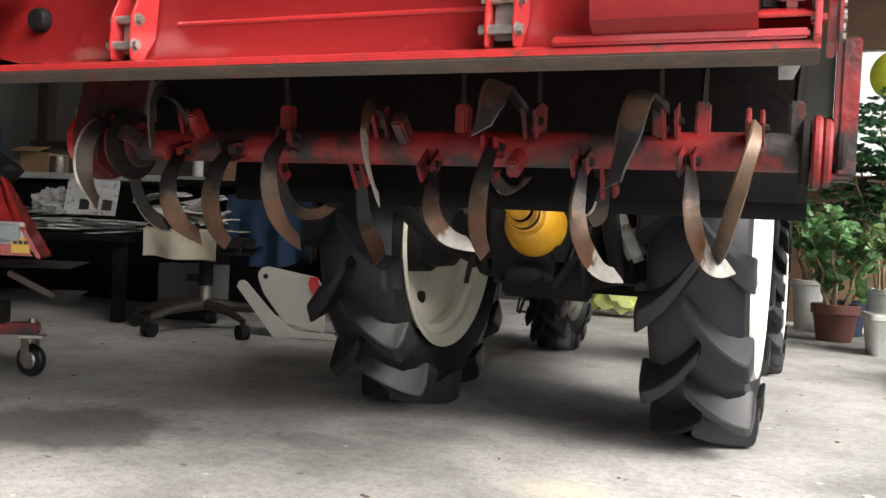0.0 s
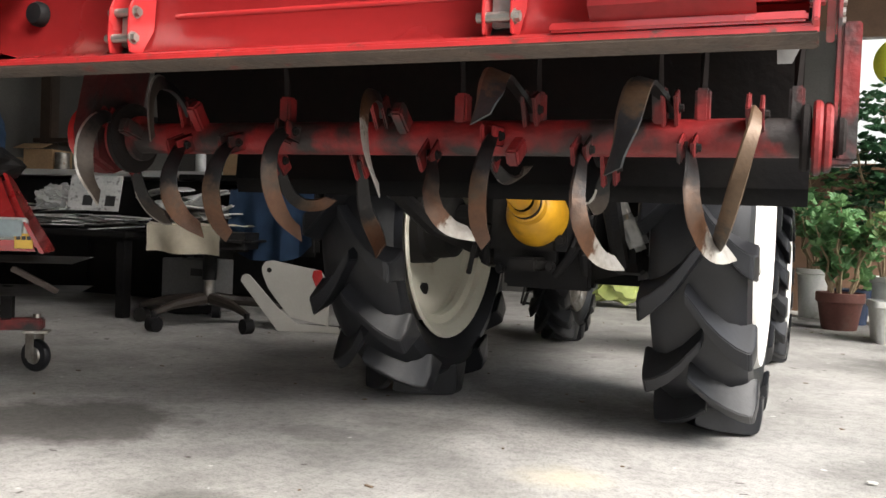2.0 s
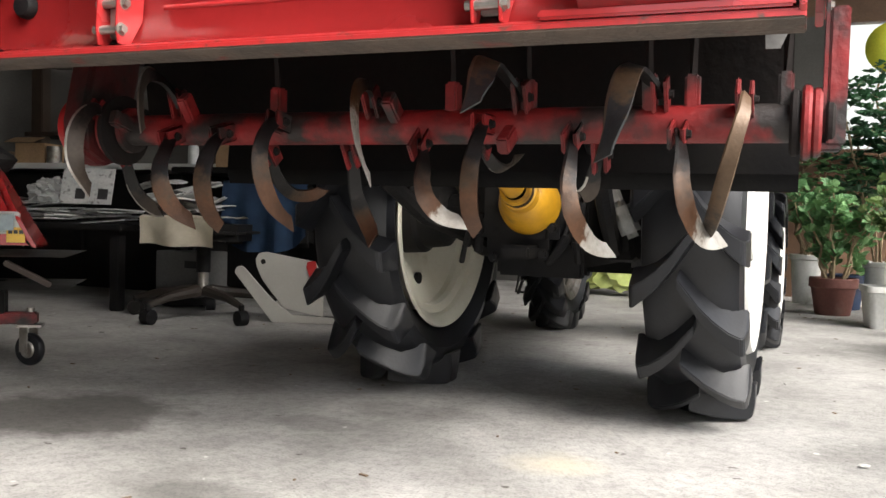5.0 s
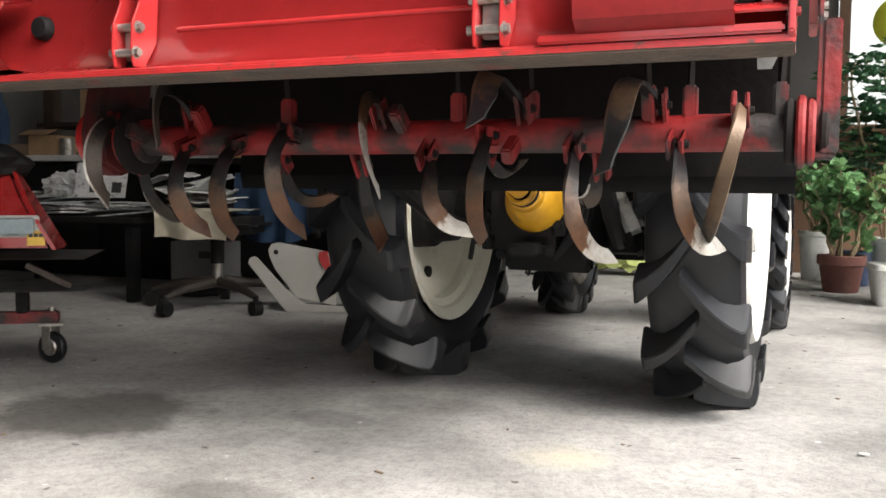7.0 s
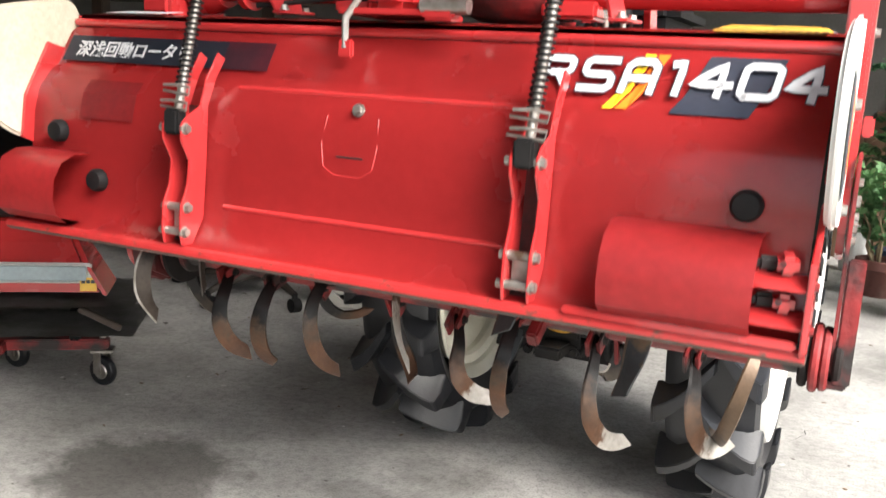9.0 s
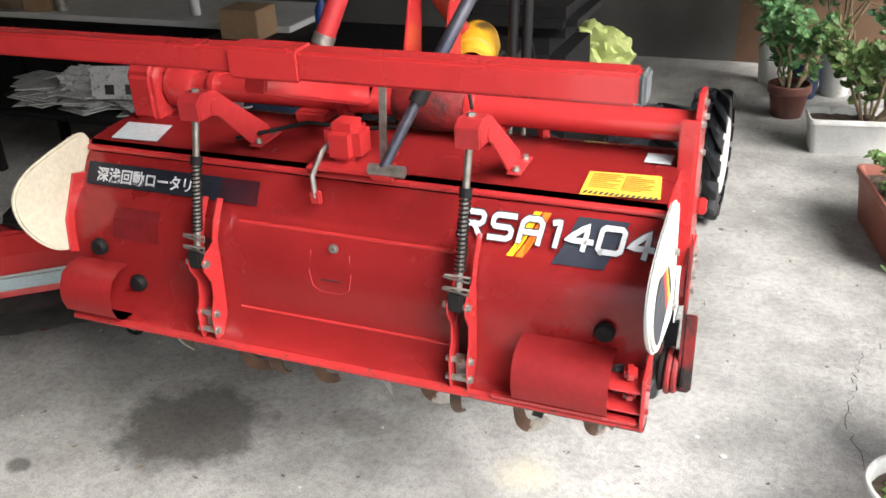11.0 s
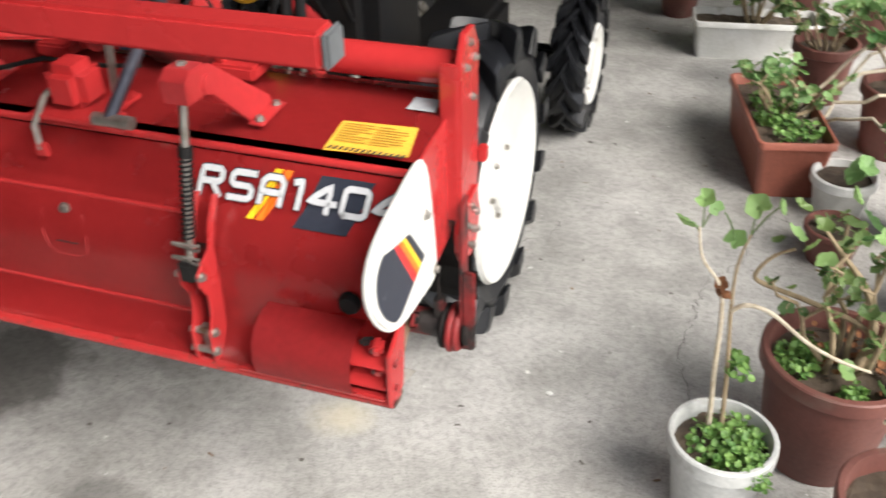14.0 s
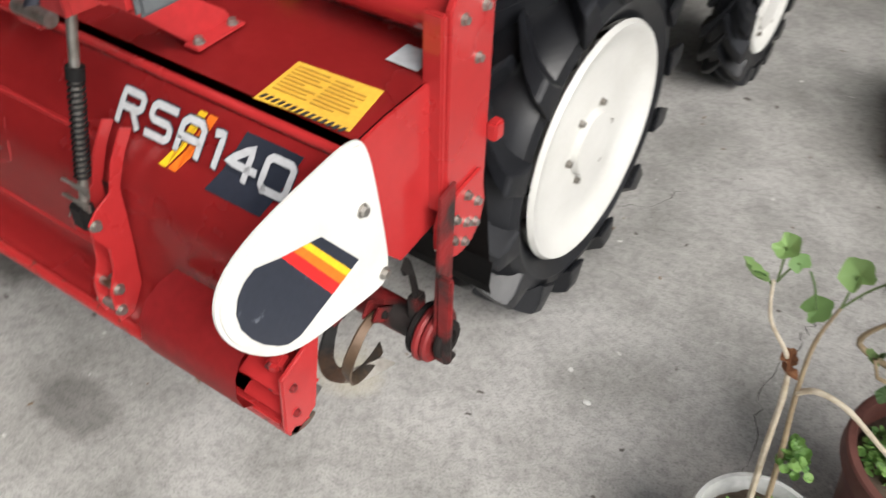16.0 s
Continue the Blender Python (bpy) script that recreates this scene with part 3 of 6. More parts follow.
part("front_axle", box((0.80, 0.09, 0.09), (0, 1.42, 0.30), 0.012), BLACK, tractor)
for sx in (-1, 1):
    part("brake_housing", rod((sx * 0.14, 0.02, 0.475), (sx * 0.22, 0.02, 0.475), 0.11, bevel=0.01), BLACK, tractor)
    part("lower_link", tube([(sx * 0.17, -0.05, 0.40), (sx * 0.22, -0.35, 0.47), (sx * 0.26, -0.66, 0.62)], 0.02, 8), BLACK, tractor, smooth=True)
    part("lift_rod", tube([(sx * 0.23, -0.42, 0.50), (sx * 0.17, -0.30, 0.92)], 0.013), STEEL if sx > 0 else BLACK, tractor, smooth=True)
    part("lift_arm", tube([(sx * 0.12, -0.02, 0.82), (sx * 0.17, -0.30, 0.94)], 0.025), BLACK, tractor, smooth=True)
    part("step_frame", box((0.10, 0.5, 0.03), (sx * 0.25, 0.62, 0.42), 0.008), BLACK, tractor)
    part("hydraulic_hose", tube([(sx * 0.06, -0.1, 0.72), (sx * 0.12, -0.3, 0.78), (sx * 0.09, -0.5, 0.95), (sx * 0.04, -0.62, 1.05)], 0.011), BLACK, tractor, smooth=True)
cover = lathe([(0.026, 0.0), (0.034, 0.0), (0.036, 0.012), (0.033, 0.016), (0.033, 0.03), (0.040, 0.034), (0.043, 0.055), (0.048, 0.06), (0.057, 0.085), (0.060, 0.092), (0.066, 0.115), (0.068, 0.12), (0.072, 0.15), (0.066, 0.152), (0.05, 0.10), (0.026, 0.02), (0.026, 0.0)], 40)
GUARD = pose(0.041, -0.46, 0.535, -102, 0, 4)
part("shaft_guard", cover, YELLOW, tractor, "yellow plastic drive shaft guard", smooth=True, m=GUARD)
part("grease_ring", lathe([(0.0335, -0.007), (0.0365, -0.004), (0.0365, 0.004), (0.0335, 0.007)], 32), SOOT_AND_SHADE, tractor, smooth=True, m=GUARD @ pose(0, 0, 0.024))
part("drive_shaft", rod((0.041, -0.46, 0.535), (0.01, -0.60, 0.60), 0.024), YELLOW, tractor, "yellow plastic shaft sleeve", smooth=True)
cover2 = lathe([(0.05, 0), (0.055, 0.03), (0.075, 0.10), (0.08, 0.16), (0.07, 0.16), (0.05, 0.02)], 32)
part("shaft_guard", cover2, YELLOW, tractor, "yellow plastic drive shaft guard", smooth=True, m=pose(0.02, -0.50, 0.90, 128, 0, 0))
# stabiliser link beside the lower link
link = box((0.046, 0.022, 0.085), (0.252, -0.31, 0.475), 0.012, (0, -24, 10))
box((0.030, 0.018, 0.06), (0.222, -0.312, 0.535), 0.008, (0, -20, 10), link)
part("stabiliser_buckle", link, surface("dull_cast_metal", (0.26, 0.26, 0.25), (0.16, 0.155, 0.145), 12, 0.5, 0.3, 0.2), tractor, "grey cast turnbuckle link")
for k in range(3):
    ring = tube([(0.225 + 0.012 * math.cos(a) - k * 0.011, -0.31, 0.505 + k * 0.03 + 0.02 * math.sin(a)) for a in [2 * math.pi * i / 12 for i in range(13)]], 0.005, 6)
    part("chain_link", ring, STEEL, tractor, smooth=True)
part("drawbar", box((0.07, 0.26, 0.03), (0.02, -0.26, 0.395), 0.006), BLACK, tractor)
part("drawbar_frame", box((0.22, 0.05, 0.14), (0.02, -0.17, 0.40), 0.008), BLACK, tractor)

rng = random.Random(9)
for k in range(9):
    x, z = rng.uniform(-0.16, 0.16), rng.uniform(0.36, 0.5)
    part("hydraulic_pipe", tube([(x, -0.20, z + 0.16), (x + rng.uniform(-0.04, 0.04), -0.30, z + rng.uniform(0.03, 0.1)), (x + rng.uniform(-0.06, 0.06), -0.27, z)], rng.uniform(0.006, 0.012), 8), BLACK, tractor, smooth=True)
for x, z in ((-0.09, 0.42), (0.09, 0.43), (-0.05, 0.36), (0.07, 0.37), (-0.10, 0.56), (0.11, 0.56)):
    part("housing_bolt", bolt((x, -0.335, z + 0.02), (0, -1, 0), 0.012, 0.012), BLACK, tractor)

# hydraulics and drive behind the hitch
part("rear_housing", box((0.30, 0.40, 0.58), (0.0, 0.08, 0.88), 0.05), BLACK, tractor, "black rear housing under the seat")
part("seat", box((0.36, 0.38, 0.09), (0.0, 0.10, 1.215), 0.035), BLACK, tractor, "black padded seat")
guard3 = lathe([(0.034, 0.0), (0.044, 0.004), (0.050, 0.03), (0.056, 0.034), (0.058, 0.10), (0.050, 0.13), (0.0, 0.135)], 36)
part("shaft_guard", guard3, YELLOW, tractor, "yellow plastic drive shaft guard", smooth=True, m=pose(0.06, -0.60, 1.235, -75, 0, 12))
ring = lathe([(0.030, 0.0), (0.062, 0.0), (0.064, 0.006), (0.064, 0.018), (0.056, 0.02), (0.030, 0.012), (0.030, 0.0)], 36)
part("guard_collar", ring, YELLOW, tractor, smooth=True, m=pose(-0.055, -0.61, 1.205, -20, 0, 0))
for x in (0.155, 0.19):
    part("hydraulic_cylinder", rod((x, -0.585, 1.16), (x, -0.545, 1.46), 0.0125), BLACK, tractor, "black hydraulic cylinder", smooth=True)
    part("piston_rod", rod((x, -0.605, 1.0), (x, -0.585, 1.16), 0.006), STEEL, tractor, smooth=True)
    part("rod_clevis", box((0.016, 0.018, 0.04), (x, -0.606, 1.0), 0.004), BLACK, tractor)
for k, x in enumerate((-0.10, 0.02, 0.10)):
    part("hydraulic_hose", tube([(x, -0.14, 1.0), (x + 0.02, -0.32, 1.16 + 0.03 * k), (x - 0.02, -0.50, 1.17), (x, -0.62, 1.10)], 0.009, 8), BLACK, tractor, smooth=True)

# ---- rotary tiller, lifted clear of the floor ----
tiller = thing("rotary_tiller", "red rotary tiller with curved steel tines raised behind the tractor", "tiller")
X0, X1 = -0.70, 0.695

hood_profile = [(-1.022, 1.098), (-1.012, 1.108), (-0.95, 1.116), (-0.86, 1.120), (-0.76, 1.122), (-0.71, 1.108), (-0.69, 1.07)]
hood = part("hood", sheet(hood_profile, X0, X1, 0.005), RED, tiller, "glossy red hood plate")
# dark sheet under the hood; its black colour carries the shade there
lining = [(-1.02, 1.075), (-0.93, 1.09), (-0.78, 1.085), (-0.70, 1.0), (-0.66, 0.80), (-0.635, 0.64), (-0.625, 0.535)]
part("hood_shade_lining", sheet(lining, -0.47, X1 - 0.01, 0.006), SOOT_AND_SHADE, tiller, "inside of the hood with its shade put into the black colour")
part("hood_shade_lining", sheet(lining[:6], X0 + 0.004, -0.470, 0.006), SOOT_AND_SHADE, tiller, "inside of the hood with its shade put into the black colour")
part("apron", sheet([(-0.645, 0.62), (-0.65, 0.56), (-0.64, 0.53)], -0.47, 0.70, 0.008), BLACK, tiller, "black rubber front apron")
side = [(-1.02, 1.105), (-0.95, 1.114), (-0.86, 1.118), (-0.72, 1.121), (-0.70, 1.05), (-0.72, 0.93), (-0.80, 0.86), (-0.93, 0.84), (-0.985, 0.90), (-1.02, 1.0)]
part("side_plate", prism(side, X1, X1 + 0.006, 0.001), RED, tiller)
part("side_plate", prism(side, X0 - 0.006, X0, 0.001), RED, tiller)
part("hood_edge_bar", rod((X0, -1.026, 1.092), (X1, -1.026, 1.092), 0.008), RED, tiller, smooth=True)

# rear cover: a pressed sheet hinged under the hood, with a folded lip
flap_profile = [(-1.030, 1.083), (-1.042, 1.072), (-1.058, 1.046), (-1.078, 1.010), (-1.092, 1.002), (-1.108, 0.985), (-1.126, 0.962), (-1.137, 0.92), (-1.141, 0.87), (-1.142, 0.82),
                (-1.146, 0.780), (-1.153, 0.755), (-1.165, 0.735), (-1.182, 0.722), (-1.198, 0.718)]
flap = part("rear_cover", sheet(flap_profile, X0, X1, 0.004, 2), RED, tiller, "pressed red sheet rear cover with dull patches", smooth=True)
lip = bmesh.new()
prism([(-1.196, 0.722), (-1.207, 0.716), (-1.208, 0.706), (-1.198, 0.700), (-1.17, 0.695), (-1.15, 0.704), (-1.165, 0.710), (-1.185, 0.712)], X0, X1 + 0.012, 0.002, lip)
for f in lip.faces:
    f.material_index = 1 if f.calc_center_median().z < 0.709 else 0
part("cover_lip", lip, [RED_CHIPPED, surface("muddy_edge", (0.05, 0.038, 0.03), (0.085, 0.06, 0.045), 16, 0.8, 0, 0.5, 70, (0.13, 0.02, 0.015), 24, 0.62)], flap, "folded red edge caked with dry mud below")
part("lip_sleeve", box((0.30, 0.016, 0.012), (0.545, -1.203, 0.725), 0.003), RED, flap)
for z, y in ((0.988, -1.106), (0.787, -1.1455)):
    part("cover_rib", rod((-0.235, y + 0.0025, z), (0.285, y + 0.0025, z), 0.0050, sides=12), RED, flap, smooth=True)


def on_flap(z, out=0.004):
    """y of the cover's face at height z."""
    for (ya, za), (yb, zb) in zip(flap_profile, flap_profile[1:]):
        if zb <= z <= za:
            return ya + (yb - ya) * (za - z) / (za - zb) - out
    return -1.05


ridge = [(x, on_flap(z, -0.0004), z) for x, z in ((-0.042, 0.955), (-0.046, 0.91), (-0.040, 0.875), (-0.02, 0.862), (0.03, 0.862), (0.05, 0.875), (0.056, 0.91), (0.052, 0.955))]
part("pressed_ridge", tube(ridge, 0.0014, 6), RED, flap, smooth=True)
part("pressed_slot", box((0.05, 0.003, 0.003), (0.008, on_flap(0.892, 0.0), 0.892), 0.001), RED_DIRTY, flap)
part("bolt", bolt((0.016, -1.133, 0.968), (0, -1, 0.3)), STEEL, flap)


part("sticker_residue", sheet([(on_flap(z, 0.0042), z) for z in (0.985, 0.962, 0.94, 0.915)], -0.575, -0.445, 0.0008), surface("sticker_residue", (0.21, 0.014, 0.018), (0.27, 0.016, 0.018), 14, 0.45, 0, 0.02), flap, "dull red trace of a lost sticker")


def patch(name, quad, material, parent, label="", lift=0.003):
    """A thin sticker with the given four corners."""
    bm = bmesh.new()
    vs = [bm.verts.new(q) for q in quad]
    f = bm.faces.new(vs)
    f.normal_update()
    bmesh.ops.solidify(bm, geom=[f], thickness=0.0012)
    return part(name, bm, material, parent, label)


patch("lip_tab", [(0.659, -1.12, 0.722), (0.693, -1.12, 0.722), (0.678, -1.12, 0.688), (0.661, -1.12, 0.688)], GALV, flap, "small grey steel tab")
for x, y, z in ((-0.619, -1.150, 0.888), (-0.521, -1.152, 0.805), (0.612, -1.150, 0.885)):
    cap = lathe([(0.021, 0.0), (0.021, 0.010), (0.017, 0.017), (0.0, 0.018)], 20)
    part("rubber_stop", cap, BLACK, flap, "black rubber stop", smooth=True, m=pose(x, y + 0.006, z, 90, 0, 0))


def strip(name, outline, material, parent, out=0.004, label=""):
    """A sticker on the upper part of the cover; its outline is given in x and z."""
    bm = bmesh.new()
    vs = [bm.verts.new((x, on_flap(z, out), z)) for x, z in outline]
    bm.faces.new(vs)
    return part(name, bm, material, parent, label)


ZT, ZB = 1.068, 1.015
part("decal", sheet([(on_flap(z, 0.0055), z) for z in (1.066, 1.046, 1.018)], -0.685, -0.30, 0.001), NAVY, flap, "navy sticker with white characters")
part("decal", sheet([(on_flap(z, 0.0052), z) for z in (1.066, 1.046, 1.018)], -0.30, -0.20, 0.001),
     surface("worn_decal_end", (0.10, 0.016, 0.024), (0.04, 0.018, 0.026), 9, 0.4, 0, 0), flap)


def writing(name, text, size, x, z, material, parent, stretch=1.0, lean=0.0, bold=0.0):
    cu = bpy.data.curves.new(name, "FONT")
    cu.body, cu.size, cu.extrude, cu.offset, cu.resolution_u = text, size, 0.0006, bold, 3
    ob = bpy.data.objects.new(name, cu)
    scene.collection.objects.link(ob)
    bpy.context.view_layer.update()
    me = bpy.data.meshes.new_from_object(ob.evaluated_get(bpy.context.evaluated_depsgraph_get()))
    bpy.data.objects.remove(ob)
    bm = bmesh.new()
    bm.from_mesh(me)
    for v in bm.verts:
        px, pz, d = v.co.x * stretch + v.co.y * lean, v.co.y, v.co.z
        zz = z + pz * 0.86
        v.co = Vector((x + px, on_flap(zz, 0.0075) - d, zz))
    return part(name, bm, material, parent)


writing("lettering", "\u6df1\u6d45\u56de\u52d5\u30ed\u30fc\u30bf\u30ea", 0.037, -0.655, 1.030, LETTER, flap, 0.95, 0.0, 0.0006)
GLYPHS = {"R": [[(0, 0), (0, 1), (0.85, 1), (1, 0.88), (1, 0.62), (0.85, 0.5), (0, 0.5)], [(0.55, 0.5), (1, 0)]],
          "S": [[(1, 1), (0.15, 1), (0, 0.88), (0, 0.62), (0.15, 0.5), (0.85, 0.5), (1, 0.38), (1, 0.12), (0.85, 0), (0, 0)]],
          "A": [[(0, 0), (0, 0.82), (0.2, 1), (0.8, 1), (1, 0.82), (1, 0)], [(0, 0.42), (1, 0.42)]],
          "1": [[(0, 0.95), (0.3, 1), (0.3, 0)]],
          "4": [[(0.75, 0), (0.75, 1), (0, 0.33), (1, 0.33)]],
          "0": [[(0.15, 0), (0, 0.12), (0, 0.88), (0.15, 1), (0.85, 1), (1, 0.88), (1, 0.12), (0.85, 0), (0.15, 0)]]}


def rounded(outline, times=2):
    """Cuts the corners of a closed outline."""
    for _ in range(times):
        out = []
        for p, q in zip(outline, outline[1:] + outline[:1]):
            out += [(p[0] * 0.75 + q[0] * 0.25, p[1] * 0.75 + q[1] * 0.25), (p[0] * 0.25 + q[0] * 0.75, p[1] * 0.25 + q[1] * 0.75)]
        outline = out
    return outline


def glyph(ch, x, z, w, h, lean=0.16, pen=0.0050, out=0.0092, name="letter", material=LETTER):
    """A squarish stroke letter lying on the cover."""
    bm = bmesh.new()
    for stroke in GLYPHS[ch]:
        pts = []
        for (ax_, az_), (bx_, bz_) in zip(stroke, stroke[1:]):
            pts += [Vector((ax_ + (bx_ - ax_) * i / 4, az_ + (bz_ - az_) * i / 4)) for i in range(4)]
        pts.append(Vector(stroke[-1]))
        pts = [Vector((p.x * w + p.y * h * lean, p.y * h)) for p in pts]
        pair = []
        for i, p in enumerate(pts):
            d0 = (p - pts[max(i - 1, 0)])
            d1 = (pts[min(i + 1, len(pts) - 1)] - p)
            d_ = (d0.normalized() if d0.length else d1.normalized()) + (d1.normalized() if d1.length else d0.normalized())
            d_.normalize()
            nrm = Vector((-d_.y, d_.x)) * pen
            if i == 0:
                p = p - d_ * pen * 0.9
            if i == len(pts) - 1:
                p = p + d_ * pen * 0.9
            pair.append([bm.verts.new((x + q.x, on_flap(z + q.y, out), z + q.y)) for q in (p + nrm, p - nrm)])
        for p, q in zip(pair, pair[1:]):
            bm.faces.new((p[0], p[1], q[1], q[0]))
    return part(name, bm, material, flap)


for ch, x, w in (("R", 0.292, 0.042), ("S", 0.354, 0.044), ("A", 0.416, 0.042), ("1", 0.480, 0.04), ("4", 0.510, 0.052), ("0", 0.576, 0.046), ("4", 0.634, 0.046)):
    glyph(ch, x, 1.022, w * 0.97, 0.041)
    glyph(ch, x, 1.022, w * 0.97, 0.041, pen=0.0068, out=0.0084, name="letter_outline", material=NAVY)
strip("decal_stripe", [(0.440, 1.074), (0.455, 1.074), (0.428, 1.02), (0.411, 0.996), (0.396, 0.996), (0.413, 1.02)], STRIPE_Y, flap)
strip("decal_stripe", [(0.459, 1.074), (0.475, 1.074), (0.448, 1.02), (0.431, 0.996), (0.415, 0.996), (0.432, 1.02)], STRIPE_O, flap)
strip("decal_block", [(0.53, 1.074), (0.632, 1.074), (0.607, 1.02), (0.595, 0.994), (0.490, 0.994), (0.506, 1.02)], NAVY, flap)

# channel brackets with spring rods
bracket_outline = [(-1.096, 1.035), (-1.120, 1.000), (-1.140, 0.955), (-1.144, 0.85), (-1.150, 0.765), (-1.178, 0.722), (-1.203, 0.722), (-1.208, 0.745), (-1.206, 0.79), (-1.190, 0.825), (-1.186, 0.865),
                   (-1.206, 0.90), (-1.206, 0.925), (-1.190, 0.94), (-1.160, 0.955), (-1.145, 1.0), (-1.115, 1.045)]
for cx in (-0.295, 0.325):
    name = "hinge_bracket"
    br = part(name, prism(bracket_outline, cx + 0.017, cx + 0.0215, 0.0012), RED, flap, "upright red channel bracket")
    part("bracket_cheek", prism(bracket_outline, cx - 0.0215, cx - 0.017, 0.0012), RED, flap)
    part("bracket_web", sheet([(-1.144, 0.955), (-1.147, 0.85), (-1.153, 0.765), (-1.181, 0.726)], cx - 0.017, cx + 0.017, 0.003), RED_DIRTY, flap)
    for y, z in ((-1.196, 0.918), (-1.192, 0.786), (-1.198, 0.745)):
        part("bolt", bolt((cx + 0.0245, y, z), (1, 0, 0), 0.0095, 0.008), STEEL, flap)
        part("pin", rod((cx - 0.03, y, z), (cx + 0.022, y, z), 0.007, sides=10), STEEL, flap)
    part("steel_plate", box((0.030, 0.012, 0.055), (cx, -1.178, 0.762), 0.002), STEEL, flap)
    # spring rod
    top, foot = Vector((cx + 0.012, -1.12, 1.285)), Vector((cx, -1.195, 0.925))
    ax = foot - top
    rd = part("spring_rod", rod(top, foot, 0.0075), STEEL, tiller, "greasy steel rod with a coil spring", smooth=True)
    turn = ax.normalized().to_track_quat("Z", "Y").to_matrix()
    pts = [top + ax * (0.40 + 0.42 * k / 220) + turn @ Vector((0.0108 * math.cos(k * 0.50), 0.0108 * math.sin(k * 0.50), 0)) for k in range(221)]
    part("coil_spring", tube(pts, 0.0020, 6), BLACK, rd, "black coil spring", smooth=True)
    part("rod_sleeve", rod(top + ax * 0.36, top + ax * 0.41, 0.013), BLACK, rd, smooth=True)
    part("end_block", box((0.030, 0.026, 0.042), foot + Vector((-0.002, 0, 0.004)), 0.004), BLACK, rd)
    for k, zz in enumerate((0.86, 0.93)):
        c = top + ax * zz
        part("clip_pin", tube([c + Vector((-0.032, -0.006, 0.003)), c + Vector((0.024, -0.010, -0.002)), c + Vector((0.027, -0.010, 0.010)), c + Vector((0.0, -0.014, 0.013)), c + Vector((-0.025, -0.014, 0.012))], 0.0026, 6), STEEL, rd, smooth=True)
    part("rod_nut", bolt(top - ax.normalized() * 0.004, -ax, 0.012, 0.016), STEEL, rd)
    # bent arm that carries the rod
    side_x = cx + 0.036
    ao = part("rod_arm", prism([(-1.150, 1.238), (-1.154, 1.272), (-1.135, 1.288), (-1.085, 1.284), (-0.905, 1.146), (-0.896, 1.128), (-0.975, 1.120), (-1.085, 1.226), (-1.10, 1.236)], side_x, side_x + 0.005, 0.0015), RED_PINK, tiller, "upright bright red arm bolted to the hood")
    part("arm_flange", box((0.030, 0.095, 0.005), (side_x + 0.016, -0.942, 1.1265), 0.001, (2, 0, 0)), RED_PINK, ao)
    part("arm_head", prism([(-1.158, 1.238), (-1.160, 1.278), (-1.138, 1.292), (-1.098, 1.290), (-1.098, 1.284), (-1.134, 1.284), (-1.150, 1.272), (-1.150, 1.238)], cx - 0.008, side_x + 0.004, 0.001), RED_PINK, ao)
    for y in (-0.908, -0.975):
        part("bolt", bolt((side_x + 0.018, y, 1.134), (0, 0, 1), 0.0085, 0.008), STEEL, ao)
    part("arm_eye", rod((side_x + 0.005, -1.098, 1.252), (side_x + 0.009, -1.098, 1.252), 0.018), RED_PINK, ao)

# rounded spring covers at both ends of the cover
for xa, xb in ((-0.692, -0.540), (0.447, 0.640)):
    prof = [(-1.150, 0.728), (-1.205, 0.728), (-1.228, 0.745), (-1.236, 0.775), (-1.232, 0.81), (-1.215, 0.838), (-1.185, 0.852), (-1.150, 0.853)]
    part("spring_cover", sheet(prof, xa, xb, 0.003), RED_PINK, flap, "rounded faded red cover", smooth=True)
for z in (0.752, 0.80):
    rib = part("hinge_rib", prism(rounded([(-1.205, z - 0.010), (-1.208, z - 0.002), (-1.175, z + 0.012), (-1.13, z + 0.006), (-1.13, z - 0.002), (-1.175, z + 0.002)]), 0.62, X1 + 0.004, 0.001), RED, flap)
    part("hinge_lug", box((0.026, 0.034, 0.026), (0.672, -1.178, z + 0.022), 0.007, (8, 0, 12)), RED, rib)
    part("lug_web", box((0.030, 0.012, 0.020), (0.648, -1.165, z + 0.018), 0.005, (0, 0, 24)), RED_DIRTY, rib)
    part("lug_pin", rod((0.668, -1.197, z + 0.024), (0.668, -1.190, z + 0.024), 0.004), RED_DIRTY, rib, smooth=True)
part("hinge_shelf", box((0.075, 0.06, 0.005), (0.655, -1.172, 0.712), 0.001, (-6, 0, 0)), RED, flap)
part("cover_end", prism([(-1.12, 0.90), (-1.16, 0.85), (-1.208, 0.83), (-1.215, 0.72), (-1.195, 0.700), (-1.15, 0.72)], X1 + 0.004, X1 + 0.012, 0.002), RED, flap)
for z in (0.745, 0.80):
    part("bolt", bolt((X1 + 0.014, -1.19, z), (1, 0, 0), 0.007, 0.006), RED_DIRTY, flap)
part("cover_end", prism([(-1.06, 1.04), (-1.10, 1.05), (-1.155, 0.95), (-1.165, 0.87), (-1.14, 0.86)], X0 - 0.004, X0 + 0.004, 0.001), RED, flap)

